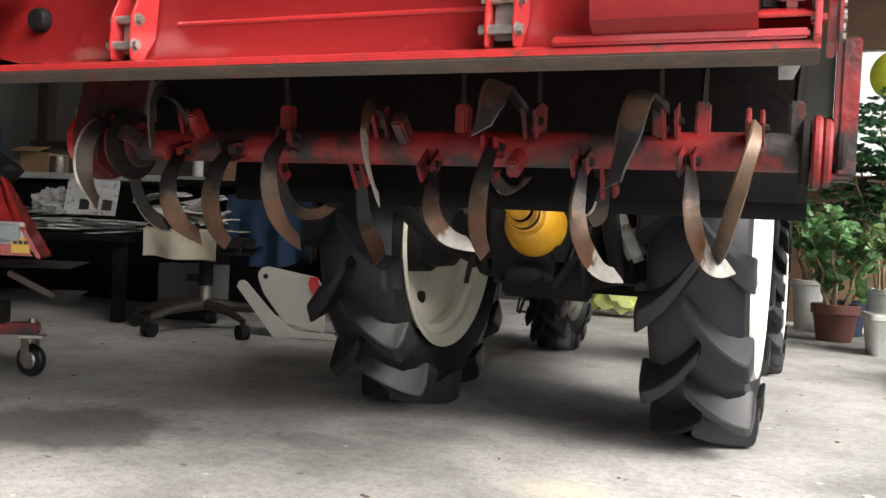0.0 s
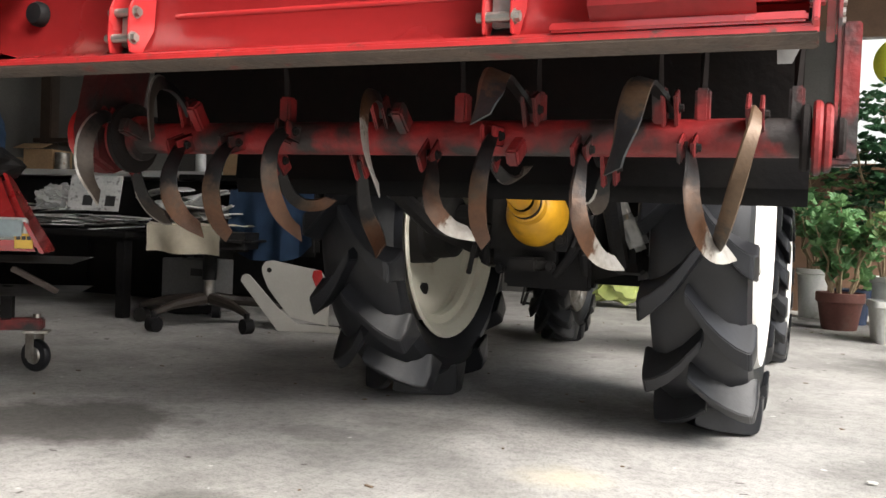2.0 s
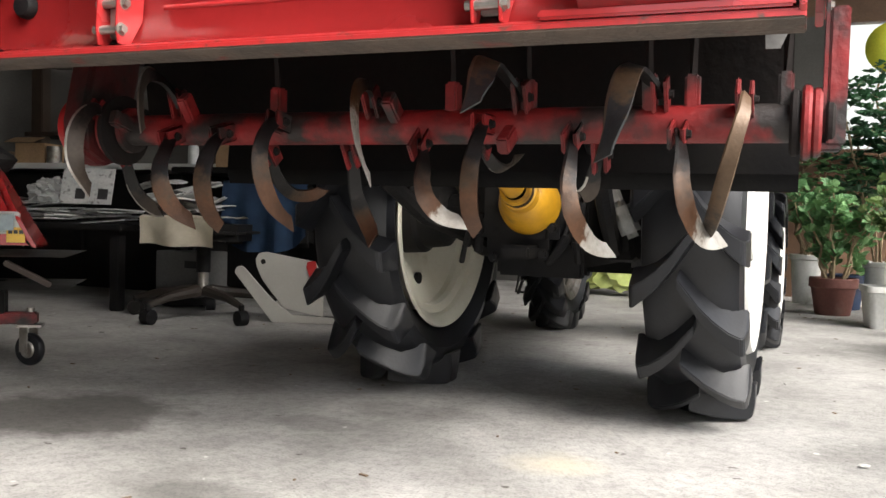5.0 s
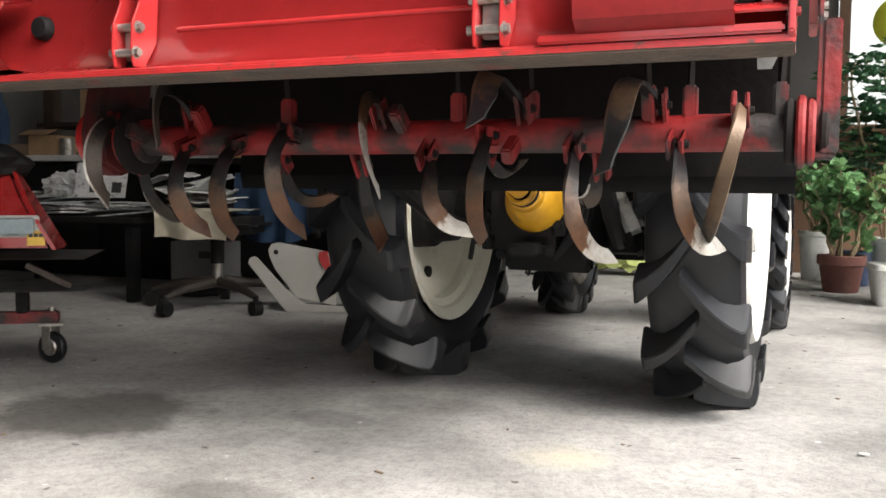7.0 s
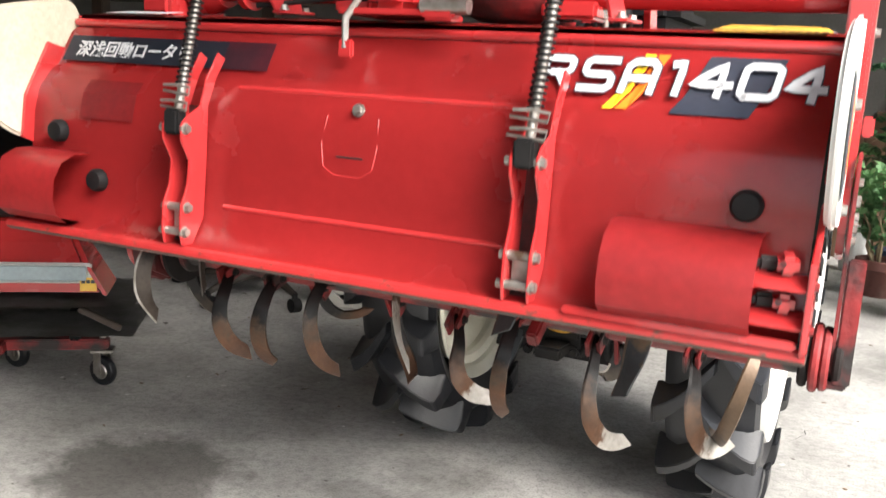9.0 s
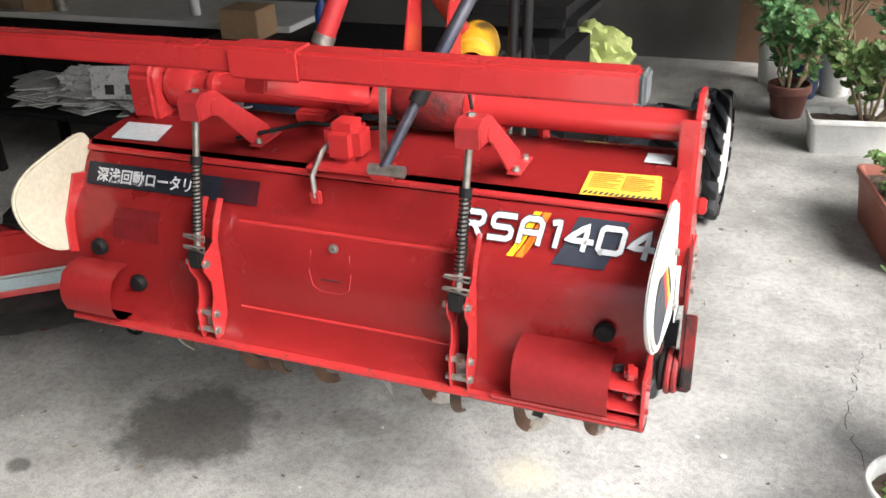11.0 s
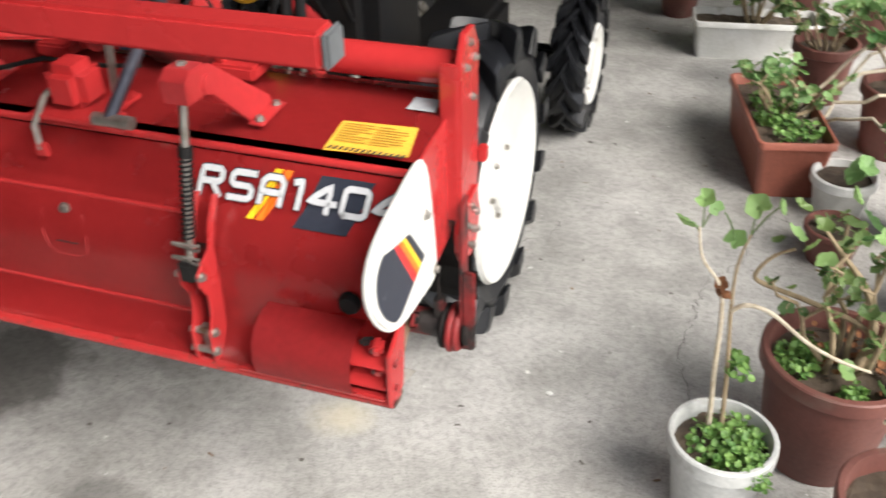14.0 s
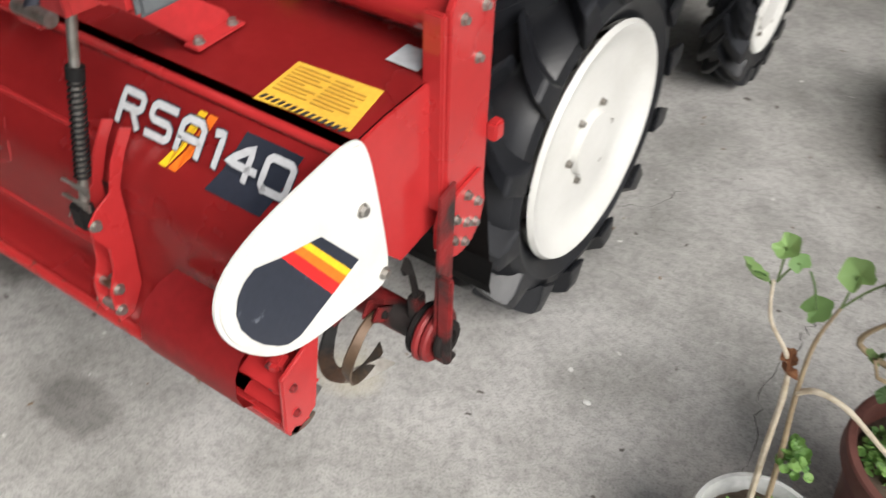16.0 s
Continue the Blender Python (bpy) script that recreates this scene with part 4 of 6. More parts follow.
# white end guards
guard_outline = [(-1.022, 1.128), (-1.045, 1.138), (-1.075, 1.137), (-1.20, 1.118), (-1.262, 1.098), (-1.296, 1.070), (-1.308, 1.035), (-1.300, 0.99), (-1.275, 0.945), (-1.235, 0.900), (-1.20, 0.876), (-1.165, 0.864),
                 (-1.12, 0.857), (-1.01, 0.843), (-0.988, 0.850), (-0.978, 0.875), (-0.982, 0.93), (-1.005, 1.08)]
guard_outline = [(-0.99 + (y + 0.99) * 0.965, 0.99 + (z - 0.99) * 0.965) for y, z in rounded(guard_outline)]
for x, mat, label in ((0.712, WHITE, "white end guard with a striped sticker"), (-0.712, CREAM, "cream plastic end guard")):
    shape = guard_outline if x > 0 else [(-0.99 + (y + 0.99) * 0.96, z) for y, z in guard_outline]
    g = part("end_guard", prism(shape, x - 0.007, x + 0.007, 0.005), mat, tiller, label)
    if x > 0:
        xo = x + 0.0085

        def flat(name, pts, mat_):
            bm = bmesh.new()
            bm.faces.new([bm.verts.new((xo, y, z)) for y, z in pts])
            part(name, bm, mat_, g)

        A, B = Vector((-1.118, 1.034)), Vector((-1.050, 0.944))
        d = Vector((-0.041, -0.006))
        step = [(NAVY, 0, 0.85), (STRIPE_Y, 0.85, 1.35), (STRIPE_O, 1.35, 2.0), (STRIPE_R, 2.0, 2.8)]
        e = Vector((-1.232, 1.062)) - A
        f_ = Vector((-1.108, 0.924)) - B
        for mat_, u, v in step:
            flat("decal_stripe", [A + e * u / 2.8 * 0.62, A + e * v / 2.8 * 0.62, B + f_ * v / 2.8, B + f_ * u / 2.8], mat_)
        flat("decal_panel", [A + e * 0.62, *[Vector(q) for q in ((-1.232, 1.066), (-1.250, 1.058), (-1.263, 1.044), (-1.270, 1.022), (-1.267, 0.995), (-1.255, 0.968), (-1.238, 0.942), (-1.215, 0.918), (-1.198, 0.906), (-1.175, 0.902))], B + f_], NAVY_SCUFFED)
    for y, z in ((-0.995, 0.875), (-1.035, 1.02)):
        part("bolt", bolt((x + (0.011 if x > 0 else -0.011), y, z), (1 if x > 0 else -1, 0, 0), 0.010, 0.008), STEEL, g)

# right end plate with its round foot, cross tube, chain case on the other end
ep = [(-0.845, 1.225), (-0.815, 1.270), (-0.765, 1.270), (-0.735, 1.225), (-0.740, 0.86), (-0.750, 0.815), (-0.775, 0.785), (-0.81, 0.775), (-0.845, 0.79), (-0.865, 0.825), (-0.866, 0.87), (-0.850, 0.91)]
plate_r = part("end_plate", prism(ep, 0.715, 0.727, 0.002), RED, tiller, "upright red end plate with bolts")
part("plate_tab", box((0.02, 0.026, 0.034), (0.735, -0.728, 0.985), 0.004), RED, plate_r)
part("end_flange", box((0.035, 0.012, 0.33), (0.705, -0.852, 1.06), 0.003), RED, plate_r)
foot = [(-0.760, 0.93), (-0.745, 0.86), (-0.757, 0.815), (-0.78, 0.793), (-0.81, 0.786), (-0.84, 0.80), (-0.856, 0.83), (-0.856, 0.87), (-0.83, 0.92)]
part("foot_plate", prism(foot, 0.728, 0.734, 0.0015), RED, plate_r)
for y, z in ((-0.815, 1.205), (-0.762, 1.205), (-0.790, 1.245), (-0.775, 1.13), (-0.80, 0.90), (-0.77, 0.87), (-0.83, 0.87), (-0.80, 0.845), (-0.775, 0.83), (-0.835, 0.83), (-0.805, 0.808)):
    part("bolt", bolt((0.738 if z < 0.95 else 0.731, y, z), (1, 0, 0), 0.0085, 0.008), STEEL, plate_r)
bear = prism([(-0.835, 0.95), (-0.875, 0.94), (-0.885, 0.66), (-0.880, 0.61), (-0.86, 0.590), (-0.845, 0.61), (-0.84, 0.66)], 0.730, 0.736, 0.001)
part("bearing_arm", bear, RED_DIRTY, tiller, "soiled red bearing arm")
part("arm_flange", box((0.026, 0.012, 0.20), (0.750, -0.878, 0.69), 0.003), RED_DIRTY, tiller)
part("arm_foot", box((0.04, 0.03, 0.012), (0.738, -0.866, 0.588), 0.003), RED_DIRTY, tiller)
for x, r, m_ in ((0.694, 0.050, SOOT_AND_SHADE), (0.710, 0.056, RED_DIRTY), (0.724, 0.052, RED_DIRTY), (0.742, 0.036, SOOT_AND_SHADE)):
    part("bearing_ring", lathe([(0.02, -0.007), (r - 0.004, -0.007), (r, -0.003), (r, 0.003), (r - 0.004, 0.007), (0.02, 0.007), (0.02, -0.007)], 40, "x"), m_, tiller, smooth=True, m=pose(x, -0.86, 0.625))
tubebm = rod((-0.60, -0.79, 1.190), (0.715, -0.79, 1.190), 0.034, sides=32)
part("cross_tube", tubebm, RED, tiller, "round red cross tube", smooth=True)
for x in (-0.46, -0.10, 0.22):
    part("tube_flange", lathe([(0.034, -0.008), (0.05, -0.008), (0.05, 0.008), (0.034, 0.008)], 28, "x"), RED, tiller, smooth=True, m=pose(x, -0.79, 1.19))
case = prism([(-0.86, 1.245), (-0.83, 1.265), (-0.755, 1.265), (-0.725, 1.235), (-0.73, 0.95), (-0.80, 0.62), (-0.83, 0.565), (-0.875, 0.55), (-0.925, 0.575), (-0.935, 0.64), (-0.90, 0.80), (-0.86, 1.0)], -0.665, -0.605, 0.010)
chain = part("chain_case", case, RED_DARK, tiller, "dark blotched red chain case")
part("case_head", prism([(-0.885, 1.12), (-0.885, 1.235), (-0.845, 1.285), (-0.745, 1.285), (-0.70, 1.235), (-0.70, 1.12), (-0.745, 1.075), (-0.845, 1.075)], -0.674, -0.598, 0.010), RED, chain)
part("case_boss", lathe([(0.0, -0.03), (0.05, -0.03), (0.06, -0.02), (0.06, 0.02), (0.045, 0.05), (0.0, 0.05)], 32, "x"), RED, chain, smooth=True, m=pose(-0.57, -0.79, 1.19))
part("case_cover", lathe([(0.0, -0.018), (0.075, -0.018), (0.082, -0.01), (0.082, 0.01), (0.07, 0.016), (0.0, 0.016)], 40, "x"), RED, chain, smooth=True, m=pose(-0.672, -0.865, 0.63) @ Matrix.Scale(0.75, 4))
for k in range(6):
    a = k * math.pi / 3 + 0.3
    part("bolt", bolt((-0.602, -0.79 + 0.055 * math.cos(a), 1.19 + 0.055 * math.sin(a)), (1, 0, 0), 0.007, 0.008), STEEL, chain)

# gearbox, cover box, mast and levers on the hood
part("gearbox", lathe([(0.0, -0.10), (0.045, -0.10), (0.06, -0.07), (0.064, 0.0), (0.06, 0.07), (0.045, 0.10), (0.0, 0.10)], 28, "x"), RED_DIRTY, tiller, "soiled red gearbox", smooth=True, m=pose(0.13, -0.78, 1.19))
part("cover_box", box((0.086, 0.09, 0.092), (0.005, -1.0, 1.168), 0.020), RED, tiller, "red sheet cover box")
part("box_foot", box((0.16, 0.14, 0.010), (0.015, -1.0, 1.123), 0.002), RED, tiller)
pv = part("lever_bracket", box((0.055, 0.035, 0.035), (0.115, -1.055, 1.128), 0.005), RED, tiller)
part("pivot_pin", rod((0.085, -1.063, 1.134), (0.165, -1.063, 1.134), 0.013), STEEL, pv, smooth=True)
lev = part("gas_strut", rod((0.115, -1.063, 1.134), (0.19, -0.97, 1.31), 0.012), BLUE_STEEL, tiller, "black and steel lifting strut", smooth=True)
part("strut_body", rod((0.17, -0.995, 1.262), (0.20, -0.958, 1.332), 0.018), BLACK, lev, smooth=True)
part("strut_tube", rod((0.20, -0.958, 1.332), (0.275, -0.865, 1.50), 0.0145), BLUE_STEEL, lev, smooth=True)
part("strap", box((0.018, 0.004, 0.17), (0.085, -0.985, 1.20), 0.0015, (-8, 0, 0)), STEEL, tiller, "flat steel strap")
part("stay_rod", tube([(-0.041, -1.085, 1.062), (-0.045, -1.08, 1.11), (-0.035, -1.045, 1.155), (-0.01, -1.0, 1.185)], 0.006), STEEL, tiller, "thin bent steel stay", smooth=True)
part("stay_foot", box((0.026, 0.012, 0.03), (-0.040, -1.083, 1.062), 0.003), RED, tiller)
for s in (-1, 1):
    part("mast_plate", prism([(-0.83, 1.16), (-0.70, 1.16), (-0.66, 1.46), (-0.70, 1.47), (-0.74, 1.40)], TX + s * 0.05 - 0.004, TX + s * 0.05 + 0.004, 0.002), RED, tiller, "red hitch mast plate")
    part("hitch_arm", prism([(-0.70, 1.20), (-0.52, 0.68), (-0.49, 0.62), (-0.53, 0.60), (-0.58, 0.66), (-0.74, 1.16)], TX + s * 0.26 - 0.006, TX + s * 0.26 + 0.006, 0.002), RED, tiller, "red hitch arm")
part("top_link", rod((TX, -0.69, 1.43), (TX, -0.15, 0.98), 0.022), RED_PINK, tiller, "orange-red top link tube", smooth=True)
part("top_link", rod((-0.165, -0.80, 1.285), (-0.10, -0.74, 1.47), 0.024), RED_PINK, tiller, "orange-red top link tube", smooth=True)
part("clamp_ring", rod((-0.155, -0.79, 1.315), (-0.147, -0.783, 1.338), 0.027), STEEL, tiller, smooth=True)
part("beam_bracket", box((0.05, 0.46, 0.05), (-0.05, -1.02, 1.285), 0.005, (-20.5, 0, 0)), RED, tiller)
part("beam_post", box((0.05, 0.05, 0.06), (-0.05, -0.80, 1.21), 0.005), RED, tiller)
bo = part("rear_beam", box((0.60, 0.056, 0.054), (0.370, -1.25, 1.41), 0.006), RED, tiller, "square red steel beam with a grey end cap")
part("beam_sleeve", box((0.15, 0.062, 0.060), (0.0, -1.25, 1.41), 0.005), RED, bo)
part("inner_beam", box((0.60, 0.050, 0.048), (-0.36, -1.25, 1.412), 0.005), RED, bo)
part("end_cap", box((0.012, 0.0545, 0.0525), (0.676, -1.25, 1.41), 0.005), surface("grey_plastic_cap", (0.10, 0.11, 0.115), (0.075, 0.08, 0.085), 9, 0.5, 0, 0.05), bo, "grey plastic end cap")
part("control_cable", tube([(-0.30, -0.98, 1.135), (-0.15, -0.90, 1.16), (-0.02, -0.88, 1.15), (0.08, -0.9, 1.17)], 0.005), BLACK, tiller, smooth=True)
part("control_cable", tube([(0.25, -0.88, 1.22), (0.22, -0.83, 1.28), (0.18, -0.80, 1.30), (0.14, -0.85, 1.25)], 0.004), BLACK, tiller, smooth=True)
for x0_, w_ in ((0.25, 0.10), (-0.18, 0.08)):
    part("tube_clamp", box((w_, 0.09, 0.03), (x0_, -0.80, 1.15), 0.006), RED, tiller)

# stickers on the hood
warn = patch("warning_label", [(0.523, -0.925, 1.1225), (0.668, -0.917, 1.1235), (0.680, -1.006, 1.1125), (0.523, -1.018, 1.1105)], LABEL_YELLOW, hood, "yellow warning sticker")
FADED = surface("faded_print", (0.55, 0.33, 0.05), None, 9, 0.5, 0, 0)
for k in range(8):
    y = -0.934 - k * 0.0078
    for x, wd in ((0.534, (0.055, 0.062, 0.05, 0.06, 0.035, 0.06, 0.052, 0.058)[k]), (0.600, (0.03, 0.058, 0.06, 0.05, 0.062, 0.055, 0.06, 0.04)[k])):
        patch("print_line", [(x, y, 1.1247 - k * 0.0009), (x + wd, y + 0.001, 1.1247 - k * 0.0009), (x + wd, y - 0.0012, 1.1244 - k * 0.0009), (x, y - 0.0022, 1.1244 - k * 0.0009)], FADED, warn)
for k in range(14):
    x = 0.528 + k * 0.0106
    patch("hazard_bar", [(x + 0.004, -1.003, 1.1137), (x + 0.009, -1.003, 1.1137), (x + 0.005, -1.013, 1.1125), (x, -1.013, 1.1125)], PRINT, warn)
patch("grey_label", [(-0.66, -0.920, 1.1225), (-0.53, -0.916, 1.1230), (-0.515, -1.000, 1.1135), (-0.645, -1.006, 1.1130)], LABEL_GREY, hood, "pale grey sticker")
patch("small_label", [(0.62, -0.80, 1.1255), (0.675, -0.80, 1.1255), (0.675, -0.85, 1.1245), (0.62, -0.85, 1.1245)], LABEL_GREY, hood)

# rotor
ROT = Vector((0, -0.86, 0.625))
rotor = part("rotor_shaft", rod((-0.60, ROT.y, ROT.z), (0.705, ROT.y, ROT.z), 0.030, sides=28), RED_DIRTY, tiller, "soiled red rotor shaft", smooth=True)
for x, r in ((-0.585, 0.06), (-0.57, 0.07), (-0.548, 0.045)):
    part("shaft_flange", lathe([(0.02, -0.005), (r, -0.005), (r, 0.005), (0.02, 0.005)], 28, "x"), SOOT_AND_SHADE if r > 0.06 else RED_DIRTY, tiller, smooth=True, m=pose(x, ROT.y, ROT.z))


def around(phi, r, back=0.0):
    """(y, z) at radius r; phi is turned from straight down towards the rear."""
    a = radians(phi) + back
    return ROT.y - r * math.sin(a), ROT.z - r * math.cos(a)


def tine_mesh(x, phi, mid, tip, length=0.2, hook=0.5, twist=(0.3, 1.1), sweep=0.4, broad=1.0, edge=True):
    """A forged blade: a flat shank that bows sideways by mid, then a broad worn end carried over by tip."""
    bm = bmesh.new()
    along_uv = bm.loops.layers.uv.new("along")
    n = 24
    line, arms = [], []
    for k in range(n + 1):
        u = k / n
        w = max(0.0, (u - 0.45) / 0.55)
        straight = u
        hooked = min(u, 0.62) / 0.62 * 0.86 + 0.14 * math.sin(max(0.0, (u - 0.62) / 0.38) * math.pi * 0.62)
        r = 0.045 + (length - 0.045) * (straight * (1 - hook) + hooked * hook)
        turn_ = -sweep * (0.25 * u + 0.75 * u ** 2.2)
        y, z = around(phi, r, turn_)
        line.append(Vector((x + mid * math.sin(math.pi * min(1.0, u / 0.9)) ** 1.2 + tip * w ** 1.5, y, z)))
        ty, tz = around(phi, 1.0, turn_ + math.pi / 2)
        arms.append(Vector((0, ty - ROT.y, tz - ROT.z)).normalized())
    rows = []
    for k in range(n + 1):
        u = k / n
        along = (line[min(k + 1, n)] - line[max(k - 1, 0)]).normalized()
        tang = (arms[k] - along * arms[k].dot(along)).normalized()
        across = along.cross(tang)
        a = twist[0] + (twist[1] - twist[0]) * u * u * (3 - 2 * u)
        wide = tang * math.cos(a) + across * math.sin(a)
        th = along.cross(wide)
        half = broad * (0.0105 + 0.0065 * min(1, u / 0.7) ** 1.5 - (0.004 * (u - 0.85) / 0.15 if u > 0.85 else 0))
        t = 0.0046 * (1 - 0.6 * u)
        slant = along * (0.010 * (1 if k == n else 0))
        rows.append([bm.verts.new(line[k] + wide * half * p + th * t * q + slant * p) for p, q in ((-1, -1), (0.75, -0.8), (1, 0), (0.75, 0.8), (-1, 1))])
    for k, (p, q) in enumerate(zip(rows, rows[1:])):
        for i in range(5):
            j = (i + 1) % 5
            f = bm.faces.new((p[i], p[j], q[j], q[i]))
            for loop, row in zip(f.loops, (k, k, k + 1, k + 1)):
                loop[along_uv].uv = (row / n, x % 1.0)
            if edge and (i == 1 and k > 9 or i == 2 and k > 15):
                f.material_index = 1
    for row, u in ((0, 0.0), (-1, 1.0)):
        for loop in bm.faces.new(rows[row]).loops:
            loop[along_uv].uv = (u, x % 1.0)
    return bm


# place along the shaft, angle, sideways bow, sideways throw of the end, length, hook, twist, sweep, breadth, finish
D, B, W, U, T = 0, 1, 2, 3, 4
TINES = [(-0.589, 126, 0.021, 0.032, 0.163, 0.3, (0.3, 0.7), 1.51, 1.0, D), (-0.595, -37, -0.018, 0.046, 0.185, 1.0, (0.9, 1.3), -0.14, 0.95, D), (-0.412, 70, 0.024, 0.064, 0.188, 0.6, (0.9, 1.3), 0.90, 1.0, B),
         (-0.293, 75, 0.009, 0.006, 0.197, 0.4, (0.9, 1.3), 1.01, 1.0, B), (-0.171, 98, 0.012, 0.033, 0.184, 0.5, (0.5, 0.9), 1.43, 0.9, B), (-0.242, -38, -0.013, 0.040, 0.197, 0.9, (0.8, 1.3), 0.33, 0.9, B),
         (0.005, 146, 0.012, 0.062, 0.182, 0.2, (0.3, 0.6), 1.56, 0.85, W), (-0.062, -34, -0.011, 0.029, 0.214, 0.3, (0.9, 1.3), -0.30, 0.95, B), (0.104, 50, 0.023, 0.088, 0.172, 1.0, (0.5, 1.3), 0.58, 1.0, W),
         (0.220, 88, 0.014, 0.006, 0.196, 0.5, (1.1, 1.3), 1.12, 0.85, B), (0.182, -56, 0.004, 0.030, 0.179, 0.8, (0.8, 1.3), 0.39, 0.85, D), (0.276, 152, -0.027, -0.023, 0.201, 0.2, (1.0, 1.4), 1.05, 1.2, U),
         (0.369, 63, 0.010, 0.060, 0.202, 1.0, (0.5, 1.3), 1.03, 0.95, W), (0.500, 151, -0.027, -0.054, 0.192, 0.2, (1.0, 1.4), 1.42, 1.15, U), (0.401, -21, -0.015, -0.043, 0.122, 0.7, (0.8, 1.3), 0.0, 0.9, D),
         (0.531, 67, 0.013, 0.064, 0.179, 1.0, (0.5, 1.2), 1.30, 1.05, W), (0.625, 128, 0.003, -0.060, 0.174, 0.2, (0.6, 1.2), 2.45, 0.7, T),
         (-0.420, 161, -0.008, 0.066, 0.196, 0.2, (0.3, 0.6), 1.35, 0.9, D)]
FINISH = ((TINE_D, STEEL), (TINE_B, TINE), (TINE_W, STEEL_BRIGHT), (TINE_U, TINE), (TINE_T, TINE))
for x, phi, mid, tip, length, hook, twist, sweep, broad, finish in TINES:
    hy, hz = around(phi, 0.050)
    hold = part("tine_holder", box((0.007, 0.036, 0.060), (-0.0095, 0, 0), 0.003), RED_DIRTY, rotor, m=pose(x, hy, hz, phi * -1, 0, 0))
    part("holder_cheek", box((0.006, 0.034, 0.056), (0.0095, 0, 0.0), 0.003), RED_DIRTY, hold, m=pose(x, hy, hz, phi * -1, 0, 0))
    part("bolt", bolt((x + 0.016, hy, hz), (1, 0, 0), 0.008, 0.007), SOOT_AND_SHADE, hold)
    part("tine", tine_mesh(x, phi, mid, tip, length, hook, twist, sweep, broad, finish in (D, U)), FINISH[finish], rotor, "curved steel tine with worn bright edge" if finish == W else "", smooth=True)
# spare holders and the black blades that point up into the hood
for x, phi in ((-0.533, 105), (-0.387, 142), (-0.204, 178), (0.049, 128), (0.147, 178), (0.282, 176), (0.483, 160), (0.545, 178), (0.680, 178), (0.259, 58)):
    hy, hz = around(phi, 0.047)
    part("tine_holder", box((0.022, 0.030, 0.058), (0, 0, 0), 0.004), RED_DIRTY, rotor, m=pose(x, hy, hz, -phi, 0, 0))
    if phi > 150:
        part("tine", tine_mesh(x, phi, 0.0, 0.02, 0.2, 0.5, (0.3, 0.8), 0.3, 0.8, False), SOOT_AND_SHADE, rotor, smooth=True)

# ---- things along the dim side of the shed ----
def lumpy(radius, scale, rough=0.25, freq=2.0, seed=0, detail=3):
    """A crumpled blob: a sphere pushed in and out by noise, flat below."""
    bm = bmesh.new()
    bmesh.ops.create_icosphere(bm, subdivisions=detail, radius=1)
    off = Vector((seed * 3.7, seed * 1.3, seed * 2.1))
    for v in bm.verts:
        k = 1 + rough * (noise.noise(v.co * freq + off) + 0.6 * noise.noise(v.co * freq * 2.7 + off))
        v.co = Vector((v.co.x * scale[0], v.co.y * scale[1], max(v.co.z, -0.55) * scale[2])) * k * radius
    low = min(v.co.z for v in bm.verts)
    for v in bm.verts:
        v.co.z -= low
    return bm


counter = thing("counter", "black cabinet with a white board on top", "counter", (-3.15, 1.95, 0))
part("cabinet_body", box((2.7, 0.55, 0.66), (0, 0.03, 0.33), 0.01), BLACK, counter)
part("counter_top", box((2.8, 0.62, 0.035), (0, 0, 0.695), 0.004), WHITE, counter, "white counter board")
for k in range(4):
    part("cabinet_door", box((0.64, 0.02, 0.56), (-1.0 + k * 0.667, -0.255, 0.34), 0.008), BLACK, counter)
basket = bmesh.new()
lathe([(0.0, 0.0), (0.10, 0.0), (0.125, 0.07), (0.118, 0.07), (0.095, 0.008), (0.0, 0.008)], 28, "z", basket)
bk = tagged(part("basket", basket, WOOD_PALE, m=pose(-3.845, 1.78, 0.7135)), "round brown wicker basket on the white board", "basket")
for k in range(5):
    part("weave_band", tube([((0.104 + 0.0045 * k) * math.cos(a), (0.104 + 0.0045 * k) * math.sin(a), 0.01 + k * 0.013) for a in [2 * math.pi * i / 28 for i in range(29)]], 0.006, 6), WOOD_PALE, bk, m=pose(-3.845, 1.78, 0.7135))
cb = thing("cardboard_box", "open brown cardboard box on the white board", "box", (-3.60, 1.78, 0.7135), 8)
for sx, sy, px, py in ((0.20, 0.004, 0, 0.09), (0.20, 0.004, 0, -0.09), (0.004, 0.18, 0.10, 0), (0.004, 0.18, -0.10, 0)):
    part("box_side", box((sx, sy, 0.12), (px, py, 0.06), 0.001), CARD, cb)
part("box_base", box((0.19, 0.17, 0.004), (0, 0, 0.004), 0.001), CARD, cb)
part("box_flap", box((0.20, 0.10, 0.004), (0, -0.135, 0.135), 0.001, (20, 0, 0)), CARD, cb)
tin = lathe([(0.0, 0.0), (0.042, 0.0), (0.043, 0.004), (0.041, 0.05), (0.043, 0.10), (0.040, 0.103), (0.0, 0.10)], 24)
tagged(part("tin", tin, STEEL, smooth=True, m=pose(-3.445, 1.74, 0.7135)), "small shiny metal tin on the white board", "tin")
tagged(part("bottle", lathe([(0, 0), (0.03, 0), (0.03, 0.10), (0.012, 0.13), (0.012, 0.15), (0, 0.15)], 20), FILM, smooth=True, m=pose(-2.48, 1.80, 0.7135)), "small clear bottle on the white board", "bottle")
shelf = thing("tool_rack", "dark upright rack with odds and ends behind the board", "rack", (-3.3, 2.35, 0))
for x in (-0.9, -0.2, 0.55):
    part("rack_post", box((0.10, 0.08, 1.75), (x, 0, 0.875), 0.006), WOOD_BLACK, shelf)
